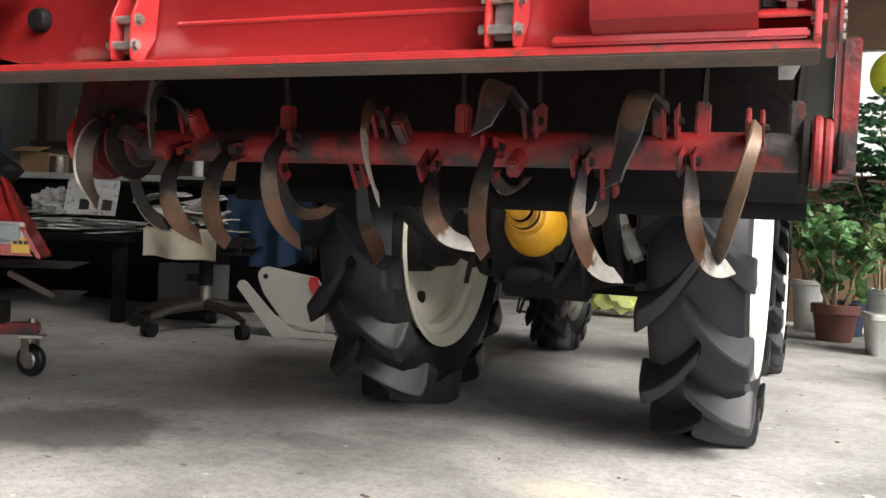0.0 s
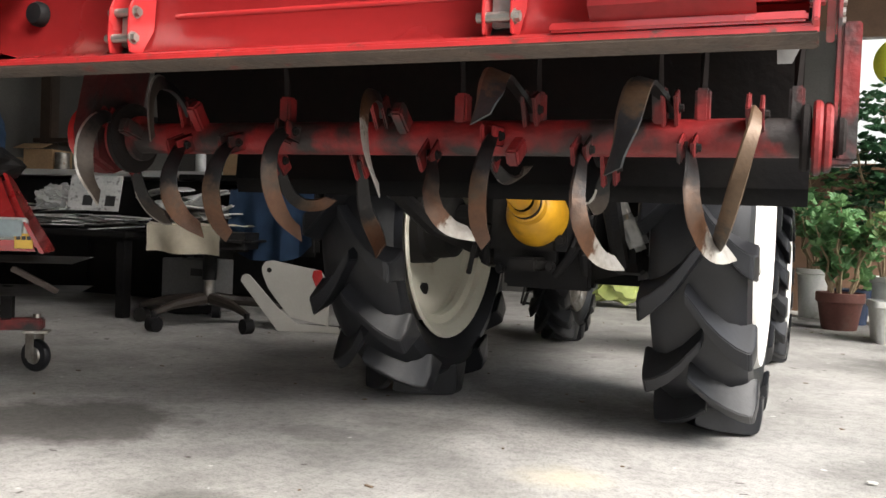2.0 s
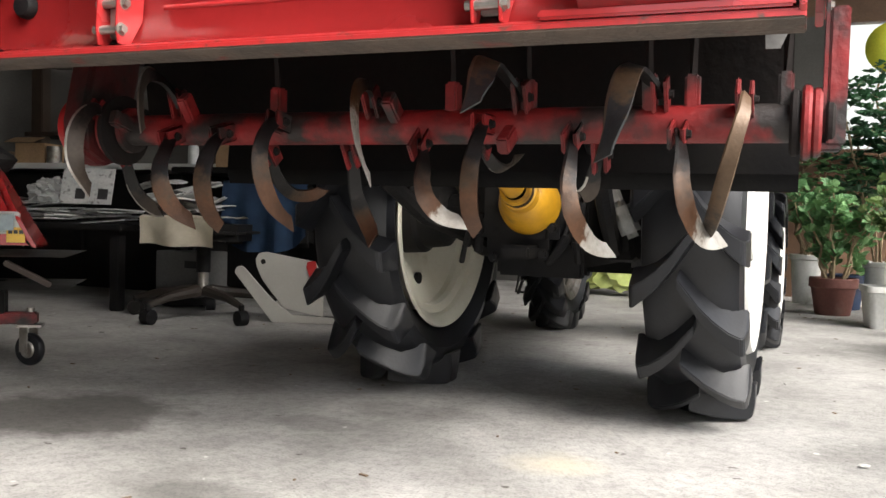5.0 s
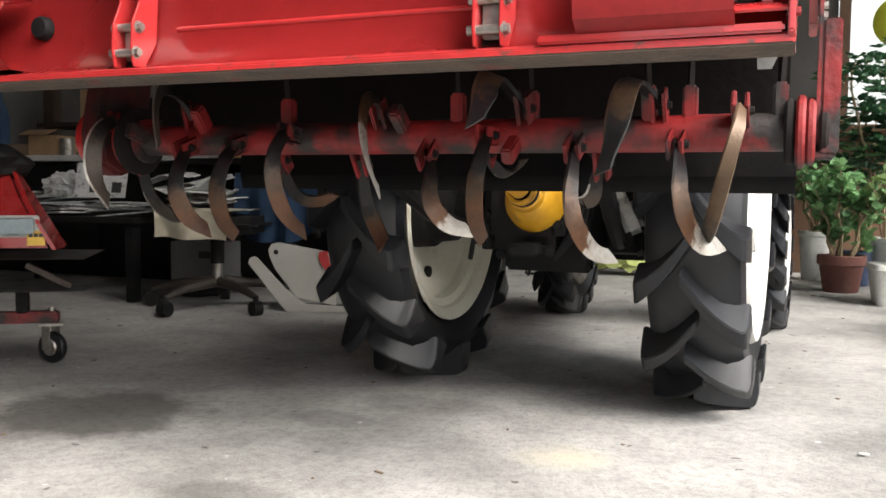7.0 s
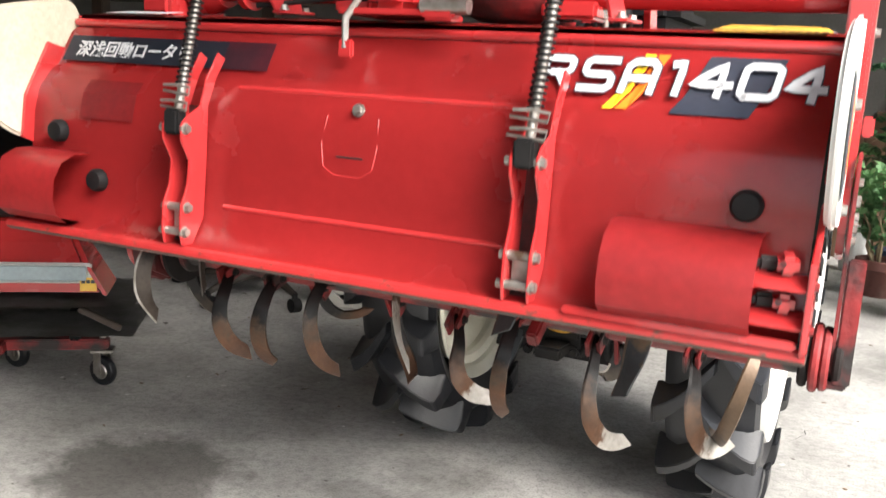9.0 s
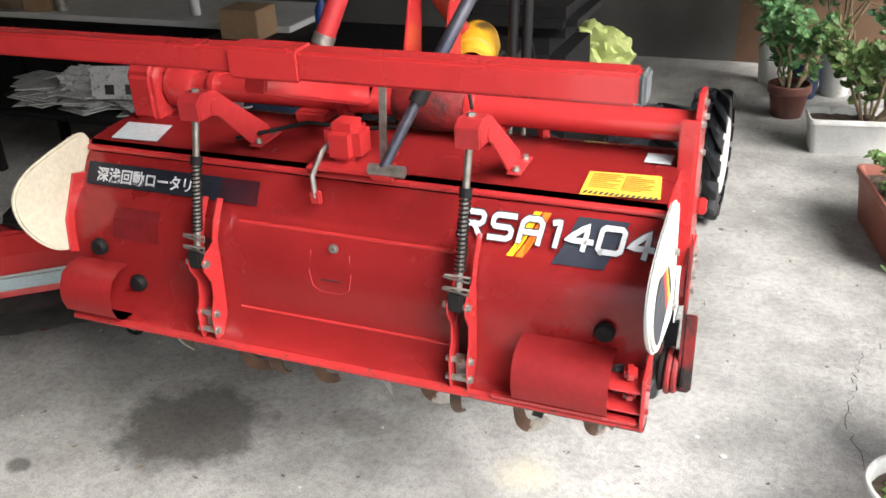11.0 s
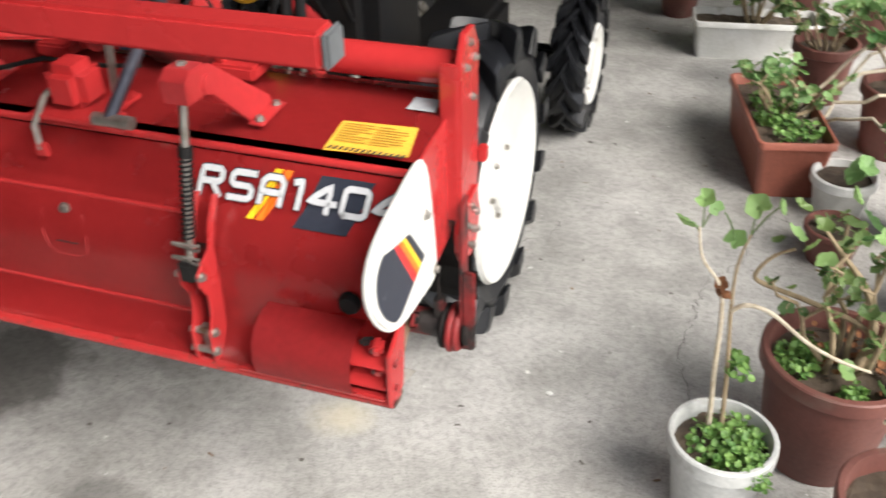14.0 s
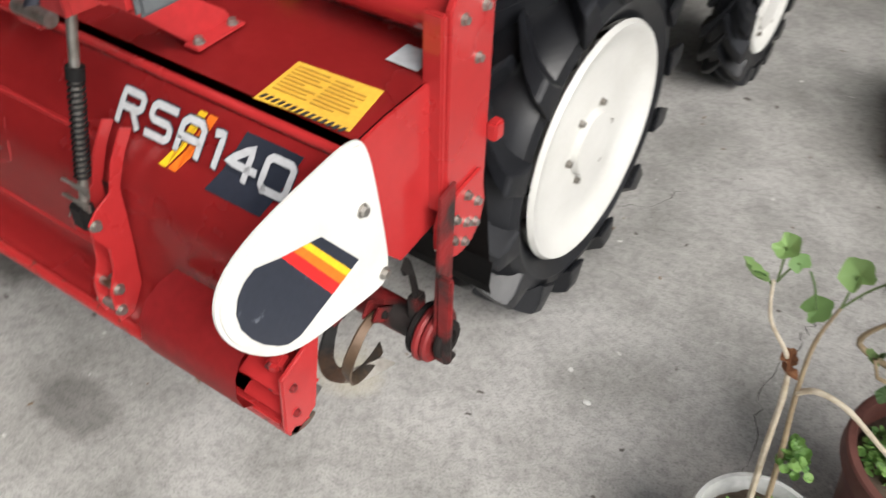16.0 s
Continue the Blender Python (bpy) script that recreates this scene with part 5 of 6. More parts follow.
for z in (0.95, 1.45):
    part("rack_shelf", box((1.7, 0.30, 0.03), (-0.15, 0.1, z), 0.004), WOOD_BLACK, shelf)
tagged(part("blue_sack", lumpy(0.22, (0.6, 0.4, 1.2), 0.2, 2, 4), CLOTH_BLUE, smooth=True, m=pose(-4.28, 1.92, 0.7135)), "crumpled blue sack on the white board", "sack")
for x, w, h, z0, mat in ((-3.85, 0.16, 0.22, 0.965, CARD), (-3.45, 0.2, 0.15, 0.965, BLACK), (-3.0, 0.14, 0.2, 0.965, CARD)):
    tagged(part("carton", box((w, 0.18, h), (x, 2.42, z0 + h / 2 + 0.001), 0.004), mat), "dusty carton on the dark rack", "carton")

low = thing("low_table", "low black table heaped with paper", "table", (-2.72, 1.12, 0))
part("tabletop", box((1.25, 0.62, 0.03), (0, 0, 0.375), 0.005), BLACK, low)
for sx in (-1, 1):
    for sy in (-1, 1):
        part("leg", box((0.05, 0.05, 0.36), (sx * 0.57, sy * 0.26, 0.18), 0.004), BLACK, low)
rng = random.Random(11)
for cx, cy, n in ((-2.98, 0.98, 9), (-2.62, 0.95, 8), (-2.35, 1.0, 6), (-3.15, 1.2, 7)):
    for k in range(n):
        sheet_bm = box((rng.uniform(0.20, 0.30), rng.uniform(0.15, 0.21), 0.006), (0, 0, 0), 0)
        for v in sheet_bm.verts:
            v.co.z += 0.01 * math.sin(v.co.x * 9 + k)
        tagged(part("newspaper", sheet_bm, PAPER, m=pose(cx + rng.uniform(-0.04, 0.04), cy + rng.uniform(-0.03, 0.03), 0.401 + k * 0.0115, rng.uniform(-2, 2), rng.uniform(-2, 2), rng.uniform(-30, 30))),
               "loose printed sheet in a heap on the low table", "newspaper", group="paper heap")
tagged(part("plastic_bag", lumpy(0.10, (1.35, 0.8, 0.75), 0.38, 4.2, 2, 4), FILM, smooth=True, m=pose(-2.70, 1.02, 0.47)), "crumpled clear plastic bag on the paper heap", "bag")
leaflet = thing("leaflet", "printed leaflet with pictures leaning on the paper heap", "leaflet", (-2.40, 0.93, 0.475), 14)
part("card", box((0.26, 0.006, 0.17), (0, 0, 0.085), 0.001, (-14, 0, 0)), PAPER, leaflet)
for k in range(4):
    part("print_block", box((0.05, 0.002, 0.05), (-0.085 + k * 0.056, -0.006 - (0.005 if k % 2 else -0.014), 0.11 - (k % 2) * 0.06), 0, (-14, 0, 0)), (STRIPE_R, PRINT, CARD, PRINT)[k], leaflet)
desk = thing("desk", "dark office desk against the back wall", "desk", (-1.45, 1.62, 0))
part("desktop", box((1.5, 0.7, 0.03), (0, 0, 0.66), 0.005), BLACK, desk)
part("modesty_panel", box((1.4, 0.02, 0.5), (0, 0.26, 0.39), 0.002), BLACK, desk)
for sx in (-1, 1):
    part("desk_side", box((0.03, 0.64, 0.64), (sx * 0.72, 0, 0.322), 0.003), BLACK, desk)
carton = tagged(part("white_carton", box((0.28, 0.2, 0.26), (-2.10, 1.32, 0.131), 0.004), surface("dull_grey_card", (0.19, 0.19, 0.185), (0.15, 0.15, 0.145), 6, 0.8, 0, 0.03)), "grey-white carton under the desk", "carton")
part("print_block", box((0.09, 0.002, 0.035), (-2.02, 1.219, 0.2), 0), PRINT, carton)
tagged(part("coiled_hose", tube([(0.10 * math.cos(a), 0.10 * math.sin(a), 0.012 + 0.006 * a / 6.28) for a in [k * 0.26 for k in range(120)]], 0.011, 8), BLACK, smooth=True, m=pose(-2.05, 1.2, 0.001)), "coil of black hose on the floor", "hose")

chair = thing("office_chair", "black office chair on a five-armed base with castors", "chair", (-1.68, 0.86, 0), 20)
part("seat", box((0.46, 0.44, 0.07), (0, 0, 0.375), 0.03), BLACK, chair)
part("gas_post", rod((0, 0, 0.11), (0, 0, 0.34), 0.022), STEEL, chair, smooth=True)
part("post_sleeve", rod((0, 0, 0.2), (0, 0, 0.34), 0.03), BLACK, chair, smooth=True)
part("backrest", box((0.36, 0.05, 0.30), (0.27, 0.14, 0.46), 0.022, (6, 0, -8)), BLACK, chair)
part("back_bar", tube([(0.1, 0.0, 0.34), (0.24, 0.12, 0.34), (0.27, 0.17, 0.5)], 0.018), BLACK, chair, smooth=True)
for k in range(5):
    a = k * 2 * math.pi / 5 + 0.5
    c, s = math.cos(a), math.sin(a)
    part("base_arm", tube([(0.03 * c, 0.03 * s, 0.12), (0.2 * c, 0.2 * s, 0.105), (0.31 * c, 0.31 * s, 0.078)], 0.02, 8, None, [0.026, 0.019, 0.013]), CHAIR_BASE, chair, smooth=True)
    ca = part("caster", rod((0.31 * c - 0.02 * s, 0.31 * s + 0.02 * c, 0.032), (0.31 * c + 0.02 * s, 0.31 * s - 0.02 * c, 0.032), 0.031), BLACK, chair, smooth=True)
    part("caster_stem", rod((0.31 * c, 0.31 * s, 0.03), (0.31 * c, 0.31 * s, 0.085), 0.012), BLACK, ca)


def drape(name, w, d, drop, at, turn, material, label, category, folds=5, seed=1):
    """A cloth over an edge: flat on top, hanging in folds in front."""
    bm = bmesh.new()
    nx, ny = 28, 18
    grid = []
    for i in range(nx + 1):
        row = []
        u = i / nx - 0.5
        for j in range(ny + 1):
            v = j / ny
            lenv = v * (d + drop)
            fold = 0.018 * math.sin(u * folds * 6.28 + seed) * min(1, max(0, (lenv - d) / drop * 1.5)) + 0.012 * noise.noise(Vector((u * 4, v * 4, seed)))
            cut = 1 - 0.25 * abs(u) ** 2 * 4 * (0.5 + 0.5 * math.sin(seed + u * 5))
            if lenv < d:
                co = (u * w, -lenv, 0.012 * noise.noise(Vector((u * 6, v * 5, seed + 3))))
            else:
                co = (u * w * 0.95, -d - 0.02 - fold, -(lenv - d) * cut)
            row.append(bm.verts.new(co))
        grid.append(row)
    fs = []
    for a, b in zip(grid, grid[1:]):
        for j in range(ny):
            fs.append(bm.faces.new((a[j], a[j + 1], b[j + 1], b[j])))
    bmesh.ops.solidify(bm, geom=fs, thickness=0.004)
    return tagged(part(name, bm, material, smooth=True, m=pose(*at, 0, 0, turn)), label, category)


drape("towel", 0.34, 0.30, 0.12, (-1.68, 0.91, 0.437), 12, CLOTH_CREAM, "cream cloth draped over the chair seat", "towel", 1.6, 2)
for k in range(9):
    page = box((rng.uniform(0.18, 0.30), rng.uniform(0.14, 0.20), 0.004), (0, 0, 0), 0)
    bmesh.ops.subdivide_edges(page, edges=page.edges[:], cuts=4, use_grid_fill=True)
    for v in page.verts:
        v.co.z += 0.022 * math.sin(v.co.x * 14 + k) + 0.016 * noise.noise(v.co * 9 + Vector((k, 0, 0)))
    tagged(part("newspaper", page, PAPER, smooth=True, m=pose(-1.82 + rng.uniform(-0.12, 0.12), 0.87 + rng.uniform(-0.06, 0.06), 0.462 + k * 0.013, rng.uniform(-4, 14), rng.uniform(-12, 12), rng.uniform(-40, 40))),
           "creased printed sheet heaped on the chair", "newspaper", group="papers on the chair")
drape("jacket", 0.40, 0.05, 0.31, (-1.475, 1.05, 0.60), 14, CLOTH_BLUE, "dark blue work jacket hung over the chair back", "jacket", 3, 5)
tagged(part("blue_bottle", lathe([(0, 0), (0.035, 0), (0.035, 0.2), (0.015, 0.24), (0.015, 0.27), (0, 0.27)], 20), BLUE_PLASTIC, smooth=True, m=pose(-1.40, 1.40, 0.676)), "bright blue plastic bottle on the desk", "bottle")
tagged(part("brown_carton", box((0.24, 0.2, 0.16), (-1.95, 1.55, 0.757), 0.004), CARD), "brown cardboard carton on the desk", "carton")

# plough share standing on the floor
plough = thing("plough", "light grey plough share with a red tip standing on the floor", "plough", (-1.325, 0.95, 0), 14)


def slab(outline, y0, y1, bevel=0.002):
    bm = prism([(a, b) for a, b in outline], y0, y1, bevel)
    bm.transform(Matrix(((0, 1, 0, 0), (1, 0, 0, 0), (0, 0, 1, 0), (0, 0, 0, 1))))
    return bm


part("share", slab([(-0.215, 0.205), (-0.208, 0.228), (-0.190, 0.235), (-0.175, 0.230), (-0.05, 0.10), (0.04, 0.035), (0.22, 0.03), (0.23, 0.004), (-0.045, 0.0)], -0.03, -0.018), GREY_PAINT, plough)
part("mouldboard", slab([(-0.125, 0.235), (-0.13, 0.265), (-0.115, 0.290), (-0.085, 0.297), (0.13, 0.262), (0.17, 0.20), (0.17, 0.03), (0.0, 0.06), (-0.06, 0.13), (-0.10, 0.18)], -0.012, 0.0), GREY_PAINT, plough)
part("red_tip", slab([(0.10, 0.262), (0.135, 0.266), (0.15, 0.20), (0.135, 0.17), (0.11, 0.20), (0.095, 0.235)], -0.019, -0.013), RED, plough)
part("bolt_hole", rod((-0.095, -0.0135, 0.255), (-0.095, -0.0125, 0.255), 0.011), BLACK, plough)
part("stand", box((0.20, 0.16, 0.012), (0.08, 0.09, 0.007), 0.003), BLACK, plough)

# red implement on a wheeled frame
unit = thing("red_implement", "red farm implement with a grey panel on a wheeled frame", "implement", (-1.205, -0.394, 0), 38)
body = prism([(-0.10, 0.36), (-0.10, 0.44), (-0.06, 0.50), (0.0, 0.56), (0.10, 0.56), (0.12, 0.36)], -1.3, -0.06, 0.012)
for v in body.verts:
    if v.co.x > -0.5:
        v.co.x -= (v.co.z - 0.36) * 0.55
part("body", body, RED, unit)
cheek = prism([(-0.11, 0.355), (-0.11, 0.43), (-0.07, 0.50), (0.0, 0.57), (0.05, 0.57), (0.09, 0.355)], -0.062, -0.050, 0.003)
for v in cheek.verts:
    v.co.x -= (v.co.z - 0.36) * 0.55
part("end_cheek", cheek, RED, unit)
part("panel", box((0.95, 0.012, 0.05), (-0.575, -0.104, 0.420), 0.005), GREY_PANEL, unit, "blue-grey panel")
part("panel_trim", box((0.97, 0.008, 0.060), (-0.575, -0.101, 0.420), 0.004), WHITE, unit)
lab = part("warning_label", box((0.045, 0.003, 0.04), (-0.100, -0.104, 0.388), 0.0), LABEL_YELLOW, unit, "yellow warning label")
for k in range(3):
    part("print_block", box((0.010, 0.002, 0.010), (-0.113 + k * 0.013, -0.106, 0.396), 0), PRINT, lab)
part("hood_pad", lumpy(0.10, (1.4, 0.9, 0.6), 0.2, 2, 8), BLACK, unit, m=pose(-0.28, 0.05, 0.555))
for k, z in enumerate((0.332, 0.245)):
    bm = bmesh.new()
    xs = [-1.25 + i * 0.058 for i in range(23)]
    a = [bm.verts.new((x, -0.15 + (0.012 if i % 2 else 0), z)) for i, x in enumerate(xs)]
    c = [bm.verts.new((x + 0.02, 0.2, z + 0.004)) for x in xs]
    fs = [bm.faces.new((a[i], a[i + 1], c[i + 1], c[i])) for i in range(len(xs) - 1)]
    bmesh.ops.solidify(bm, geom=fs, thickness=0.008)
    part("ribbed_plate", bm, GALV, unit, "notched grey steel plate")
for x in (-1.1, -0.6, -0.06):
    part("strut", box((0.016, 0.022, 0.13), (x - 0.01, -0.10, 0.285), 0.003, (0, -62, 0)), WOOD_BLACK, unit)
    part("upright", box((0.035, 0.035, 0.12), (x - 0.12, 0.135, 0.19), 0.004), BLACK, unit)
part("frame_rail", box((1.30, 0.045, 0.035), (-0.73, 0.135, 0.140), 0.005), RED_DIRTY, unit)
part("frame_rail", box((1.35, 0.045, 0.035), (-0.98, 0.33, 0.140), 0.005), RED_DIRTY, unit)
part("cross_rail", box((0.045, 0.32, 0.035), (-0.40, 0.23, 0.138), 0.005), RED_DIRTY, unit)
for y in (0.135, 0.33):
    for x in ((-0.10, -1.30) if y < 0.2 else (-0.40, -1.30)):
        wh = part("caster", lathe([(0.0, -0.012), (0.030, -0.012), (0.044, -0.012), (0.048, -0.006), (0.048, 0.006), (0.044, 0.012), (0.03, 0.012), (0, 0.012)], 28, "x"), RUBBER, unit, smooth=True, m=pose(x, y, 0.048, 0, 0, 55))
        part("caster_hub", lathe([(0.0, -0.016), (0.022, -0.016), (0.026, -0.012), (0.026, 0.012), (0.022, 0.016), (0, 0.016)], 20, "x"), STEEL, wh, smooth=True, m=pose(x, y, 0.048, 0, 0, 55))
        for s in (-1, 1):
            part("fork", box((0.004, 0.03, 0.08), (s * 0.02, 0.006, 0.080), 0.001), STEEL, wh, m=pose(x, y, 0, 0, 0, 55))
        part("swivel_plate", box((0.07, 0.06, 0.008), (x, y, 0.118), 0.002), STEEL, wh)
        part("swivel_pin", rod((x, y, 0.12), (x, y, 0.17), 0.011), STEEL, wh)
tagged(part("lime_bag", lumpy(0.19, (1.25, 0.7, 1.15), 0.34, 3.6, 9, 4), BAG_LIME, smooth=True, m=pose(-0.40, 3.35, 0.001)), "crumpled lime-green plastic bag on the floor", "bag")
tagged(part("hose_reel_pipe", tube([(-0.9, 2.9, 0.012), (-0.86, 2.86, 0.10), (-0.88, 2.9, 0.2), (-0.93, 2.95, 0.02), (-0.7, 2.9, 0.012)], 0.01), BLACK, smooth=True), "thin black cable looped on the floor", "cable")

# ---- potted plants ----
def lobes(n, lobe_count, deep, notch, length=1.0):
    out = []
    for k in range(n):
        a = 2 * math.pi * k / n
        r = 1 - deep * (0.5 - 0.5 * math.cos(lobe_count * a))
        back = max(0.0, math.cos(a - math.pi) - 0.75) / 0.25
        out.append(r * (1 - notch * back) * (1 if length == 1 else 1 / math.sqrt((math.cos(a) / length) ** 2 + (math.sin(a) / 0.5) ** 2)))
    return out


LEAF_SHAPES = {"round": lobes(8, 4, 0.05, 0.1), "lobed": lobes(20, 5, 0.22, 0.5), "oval": lobes(10, 2, 0.0, 0.0, 1.3)}


def leaf(bm, at, size, shape, rng, tilt=50, face=None):
    """One cupped leaf, turned at random or towards a side."""
    rim = LEAF_SHAPES[shape]
    m = Matrix.Translation(at) @ Euler((radians(rng.uniform(-tilt, tilt)), radians(rng.uniform(-tilt, tilt)), rng.uniform(0, 6.28) if face is None else face)).to_matrix().to_4x4()
    cup = rng.uniform(0.15, 0.75)
    mid = bm.verts.new(m @ Vector((0, 0, -cup * size * 0.4)))
    n = len(rim)
    inner = [bm.verts.new(m @ Vector((size * 0.55 * r * math.cos(6.2832 * k / n), size * 0.55 * r * math.sin(6.2832 * k / n), -cup * size * 0.12 + 0.04 * size * (k % 2)))) for k, r in enumerate(rim)]
    outer = [bm.verts.new(m @ Vector((size * r * math.cos(6.2832 * k / n), size * r * math.sin(6.2832 * k / n), cup * size * 0.45 - 0.10 * size * (k % 2)))) for k, r in enumerate(rim)]
    for k in range(n):
        j = (k + 1) % n
        bm.faces.new((mid, inner[k], inner[j]))
        bm.faces.new((inner[k], outer[k], outer[j], inner[j]))


def round_pot(parent, dia, height, material, rim=0.02, label=""):
    r = dia / 2
    p = [(0.0, 0.0), (r * 0.70, 0.0), (r * 0.72, 0.006), (r * 0.90, height - rim * 1.7), (r * 0.92, height - rim * 1.6), (r, height - rim * 1.4), (r, height - 0.004), (r - 0.004, height), (r * 0.90, height),
         (r * 0.885, height - 0.008), (r * 0.84, height * 0.80), (0.0, height * 0.80)]
    part("pot", lathe(p, 40), material, parent, label, smooth=True)
    soil = bmesh.new()
    bmesh.ops.create_circle(soil, cap_ends=True, segments=28, radius=r * 0.865)
    bmesh.ops.inset_region(soil, faces=soil.faces[:], thickness=r * 0.4)
    bmesh.ops.triangulate(soil, faces=soil.faces[:])
    bmesh.ops.subdivide_edges(soil, edges=soil.edges[:], cuts=2)
    for v in soil.verts:
        v.co.z = height * 0.84 + 0.012 * noise.noise(v.co * 30)
    part("soil", soil, SOIL, parent)
    return height * 0.84


def trough_pot(parent, w, d, height, material, label=""):
    """A long box planter with sloping sides, a rolled rim and feet."""
    def ring(bm, k, z):
        pts = []
        for sx, sy in ((1, 1), (-1, 1), (-1, -1), (1, -1)):
            for i in range(5):
                a = math.atan2(sy, sx) - math.pi / 4 + i * math.pi / 8
                rr = 0.03
                pts.append(bm.verts.new((sx * (w * k / 2 - rr) + rr * math.cos(a), sy * (d / 2 - w * (1 - k) / 2 - rr) + rr * math.sin(a), z)))
        return pts
    bm = bmesh.new()
    rings = [ring(bm, k, z) for k, z in ((0.78, 0.0), (0.80, 0.02), (0.93, height - 0.035), (0.945, height - 0.032), (1.0, height - 0.028), (1.0, height - 0.004), (0.985, height), (0.92, height), (0.90, height - 0.01), (0.82, height * 0.72))]
    for a, b in zip(rings, rings[1:]):
        for i in range(len(a)):
            j = (i + 1) % len(a)
            bm.faces.new((a[i], a[j], b[j], b[i]))
    bm.faces.new(rings[0])
    part("trough", bm, material, parent, label, smooth=True)
    s = bmesh.new()
    bmesh.ops.create_grid(s, x_segments=14, y_segments=24, size=0.5)
    for v in s.verts:
        v.co = Vector((v.co.x * w * 0.84, v.co.y * (d - w * 0.16), height * 0.82 + 0.014 * noise.noise(v.co * 14)))
    part("soil", s, SOIL, parent)
    return height * 0.82


def cover_plants(parent, spots, n, size, rng, mat=LEAF, z=0.2, name="ground_cover"):
    bm = bmesh.new()
    for cx, cy, r in spots:
        for k in range(n):
            a, q = rng.uniform(0, 6.28), r * math.sqrt(rng.random())
            leaf(bm, (cx + q * math.cos(a), cy + q * math.sin(a), z + rng.uniform(0.005, 0.055)), size * rng.uniform(0.6, 1.2), "round", rng, 45)
    return tagged(part(name, bm, mat, parent), kind="stuff")


def branch(rng, a, b, sag=0.0, n=6, wob=0.02):
    a, b = Vector(a), Vector(b)
    return [a.lerp(b, k / n) + Vector((rng.uniform(-wob, wob), rng.uniform(-wob, wob), sag * math.sin(math.pi * k / n) + rng.uniform(-wob, wob) * 0.5)) * (0 if k in (0, n) else 1) for k in range(n + 1)]


def bush(parent, z, n_stems, height, spread, leaves, size, rng, shape="lobed", mat=LEAF, stem=STEM, bare=0.35):
    """Woody stems from the soil, forking once, with leaves towards the ends."""
    wood, green = bmesh.new(), bmesh.new()
    for k in range(n_stems):
        a = 6.28 * k / n_stems + rng.uniform(-0.5, 0.5)
        root = Vector((0.04 * math.cos(a), 0.04 * math.sin(a), z))
        tip = Vector((spread * rng.uniform(0.5, 1.0) * math.cos(a), spread * rng.uniform(0.5, 1.0) * math.sin(a), z + height * rng.uniform(0.55, 1.0)))
        line = branch(rng, root, tip, rng.uniform(-0.03, 0.08), 6, 0.02)
        tube(line, 0.006, 6, wood, [0.008, 0.0075, 0.007, 0.006, 0.005, 0.004, 0.003])
        fork = line[3]
        tip2 = fork + Vector((rng.uniform(-1, 1) * spread * 0.5, rng.uniform(-1, 1) * spread * 0.5, height * rng.uniform(0.1, 0.4)))
        line2 = branch(rng, fork, tip2, 0.02, 4, 0.015)
        tube(line2, 0.004, 6, wood, [0.005, 0.0045, 0.004, 0.003, 0.0025])
        for j in range(leaves):
            line_ = line if rng.random() < 0.6 else line2
            u = bare + (1 - bare) * rng.random()
            i = min(len(line_) - 2, int(u * (len(line_) - 1)))
            p = line_[i].lerp(line_[i + 1], u * (len(line_) - 1) - i)
            q = p + Vector((rng.uniform(-1, 1), rng.uniform(-1, 1), rng.uniform(-0.3, 0.8))).normalized() * size * rng.uniform(0.8, 1.6)
            tube([p, (p + q) / 2 + Vector((0, 0, 0.005)), q], 0.0014, 4, wood)
            leaf(green, q, size * rng.uniform(0.6, 1.15), shape, rng, 55)
    tagged(part("branchwork", wood, stem, parent, smooth=True), kind="stuff")
    tagged(part("foliage", green, mat, parent), kind="stuff")


def curve(points, per=5):
    """A smooth line through the points."""
    p = [Vector(q) for q in points]
    out = []
    for k in range(len(p) - 1):
        a, b, c, d = p[max(k - 1, 0)], p[k], p[k + 1], p[min(k + 2, len(p) - 1)]
        for i in range(per):
            t = i / per
            out.append(0.5 * ((2 * b) + (c - a) * t + (2 * a - 5 * b + 4 * c - d) * t * t + (3 * b - a - 3 * c + d) * t ** 3))
    return out + [p[-1]]


def shoot(name, points, r0, r1, material, parent):
    line = curve(points)
    n = len(line) - 1
    return part(name, tube(line, r0, 8, None, [(r0 + (r1 - r0) * k / n) * (1 + 0.12 * (k % 5 == 0)) for k in range(n + 1)]), material, parent, smooth=True)


def big_leaf(at, size, parent, rng, material=LEAF_PALE, label="", shape="scallop", stalk=None):
    bm = bmesh.new()
    leaf(bm, at, size, shape, rng, 68)
    part("leaf", bm, material, parent, label, smooth=True)
    if stalk:
        part("leaf_stalk", tube(curve([stalk, (Vector(stalk) + Vector(at)) / 2 + Vector((0, 0, 0.008)), at], 4), 0.0018, 6), LEAF, parent, smooth=True)


LEAF_SHAPES["scallop"] = lobes(20, 5, 0.15, 0.45)
rng = random.Random(21)
# white pot with two long bare shoots and a few large leaves
p1 = thing("potted_plant", "soiled white plastic pot with leggy pelargonium shoots and clover", "potted plant", (1.315, -0.64, 0), group="pots along the open side")
z = round_pot(p1, 0.262, 0.26, POT_GREY, 0.03, "soiled white plastic pot")
cover_plants(p1, ((0, -0.02, 0.085), (0.03, 0.03, 0.07), (0.05, -0.05, 0.06)), 150, 0.0095, rng, CLOVER, z - 0.01)
cover_plants(p1, ((0.09, -0.09, 0.035),), 40, 0.009, rng, CLOVER, z - 0.02, "spilling_clover")
shoot("shoot", [(-0.033, 0.04, z), (-0.048, 0.04, 0.43), (-0.056, 0.04, 0.58), (-0.072, 0.045, 0.66), (-0.118, 0.045, 0.725), (-0.136, 0.05, 0.80)], 0.0068, 0.0025, STEM_PALE, p1)
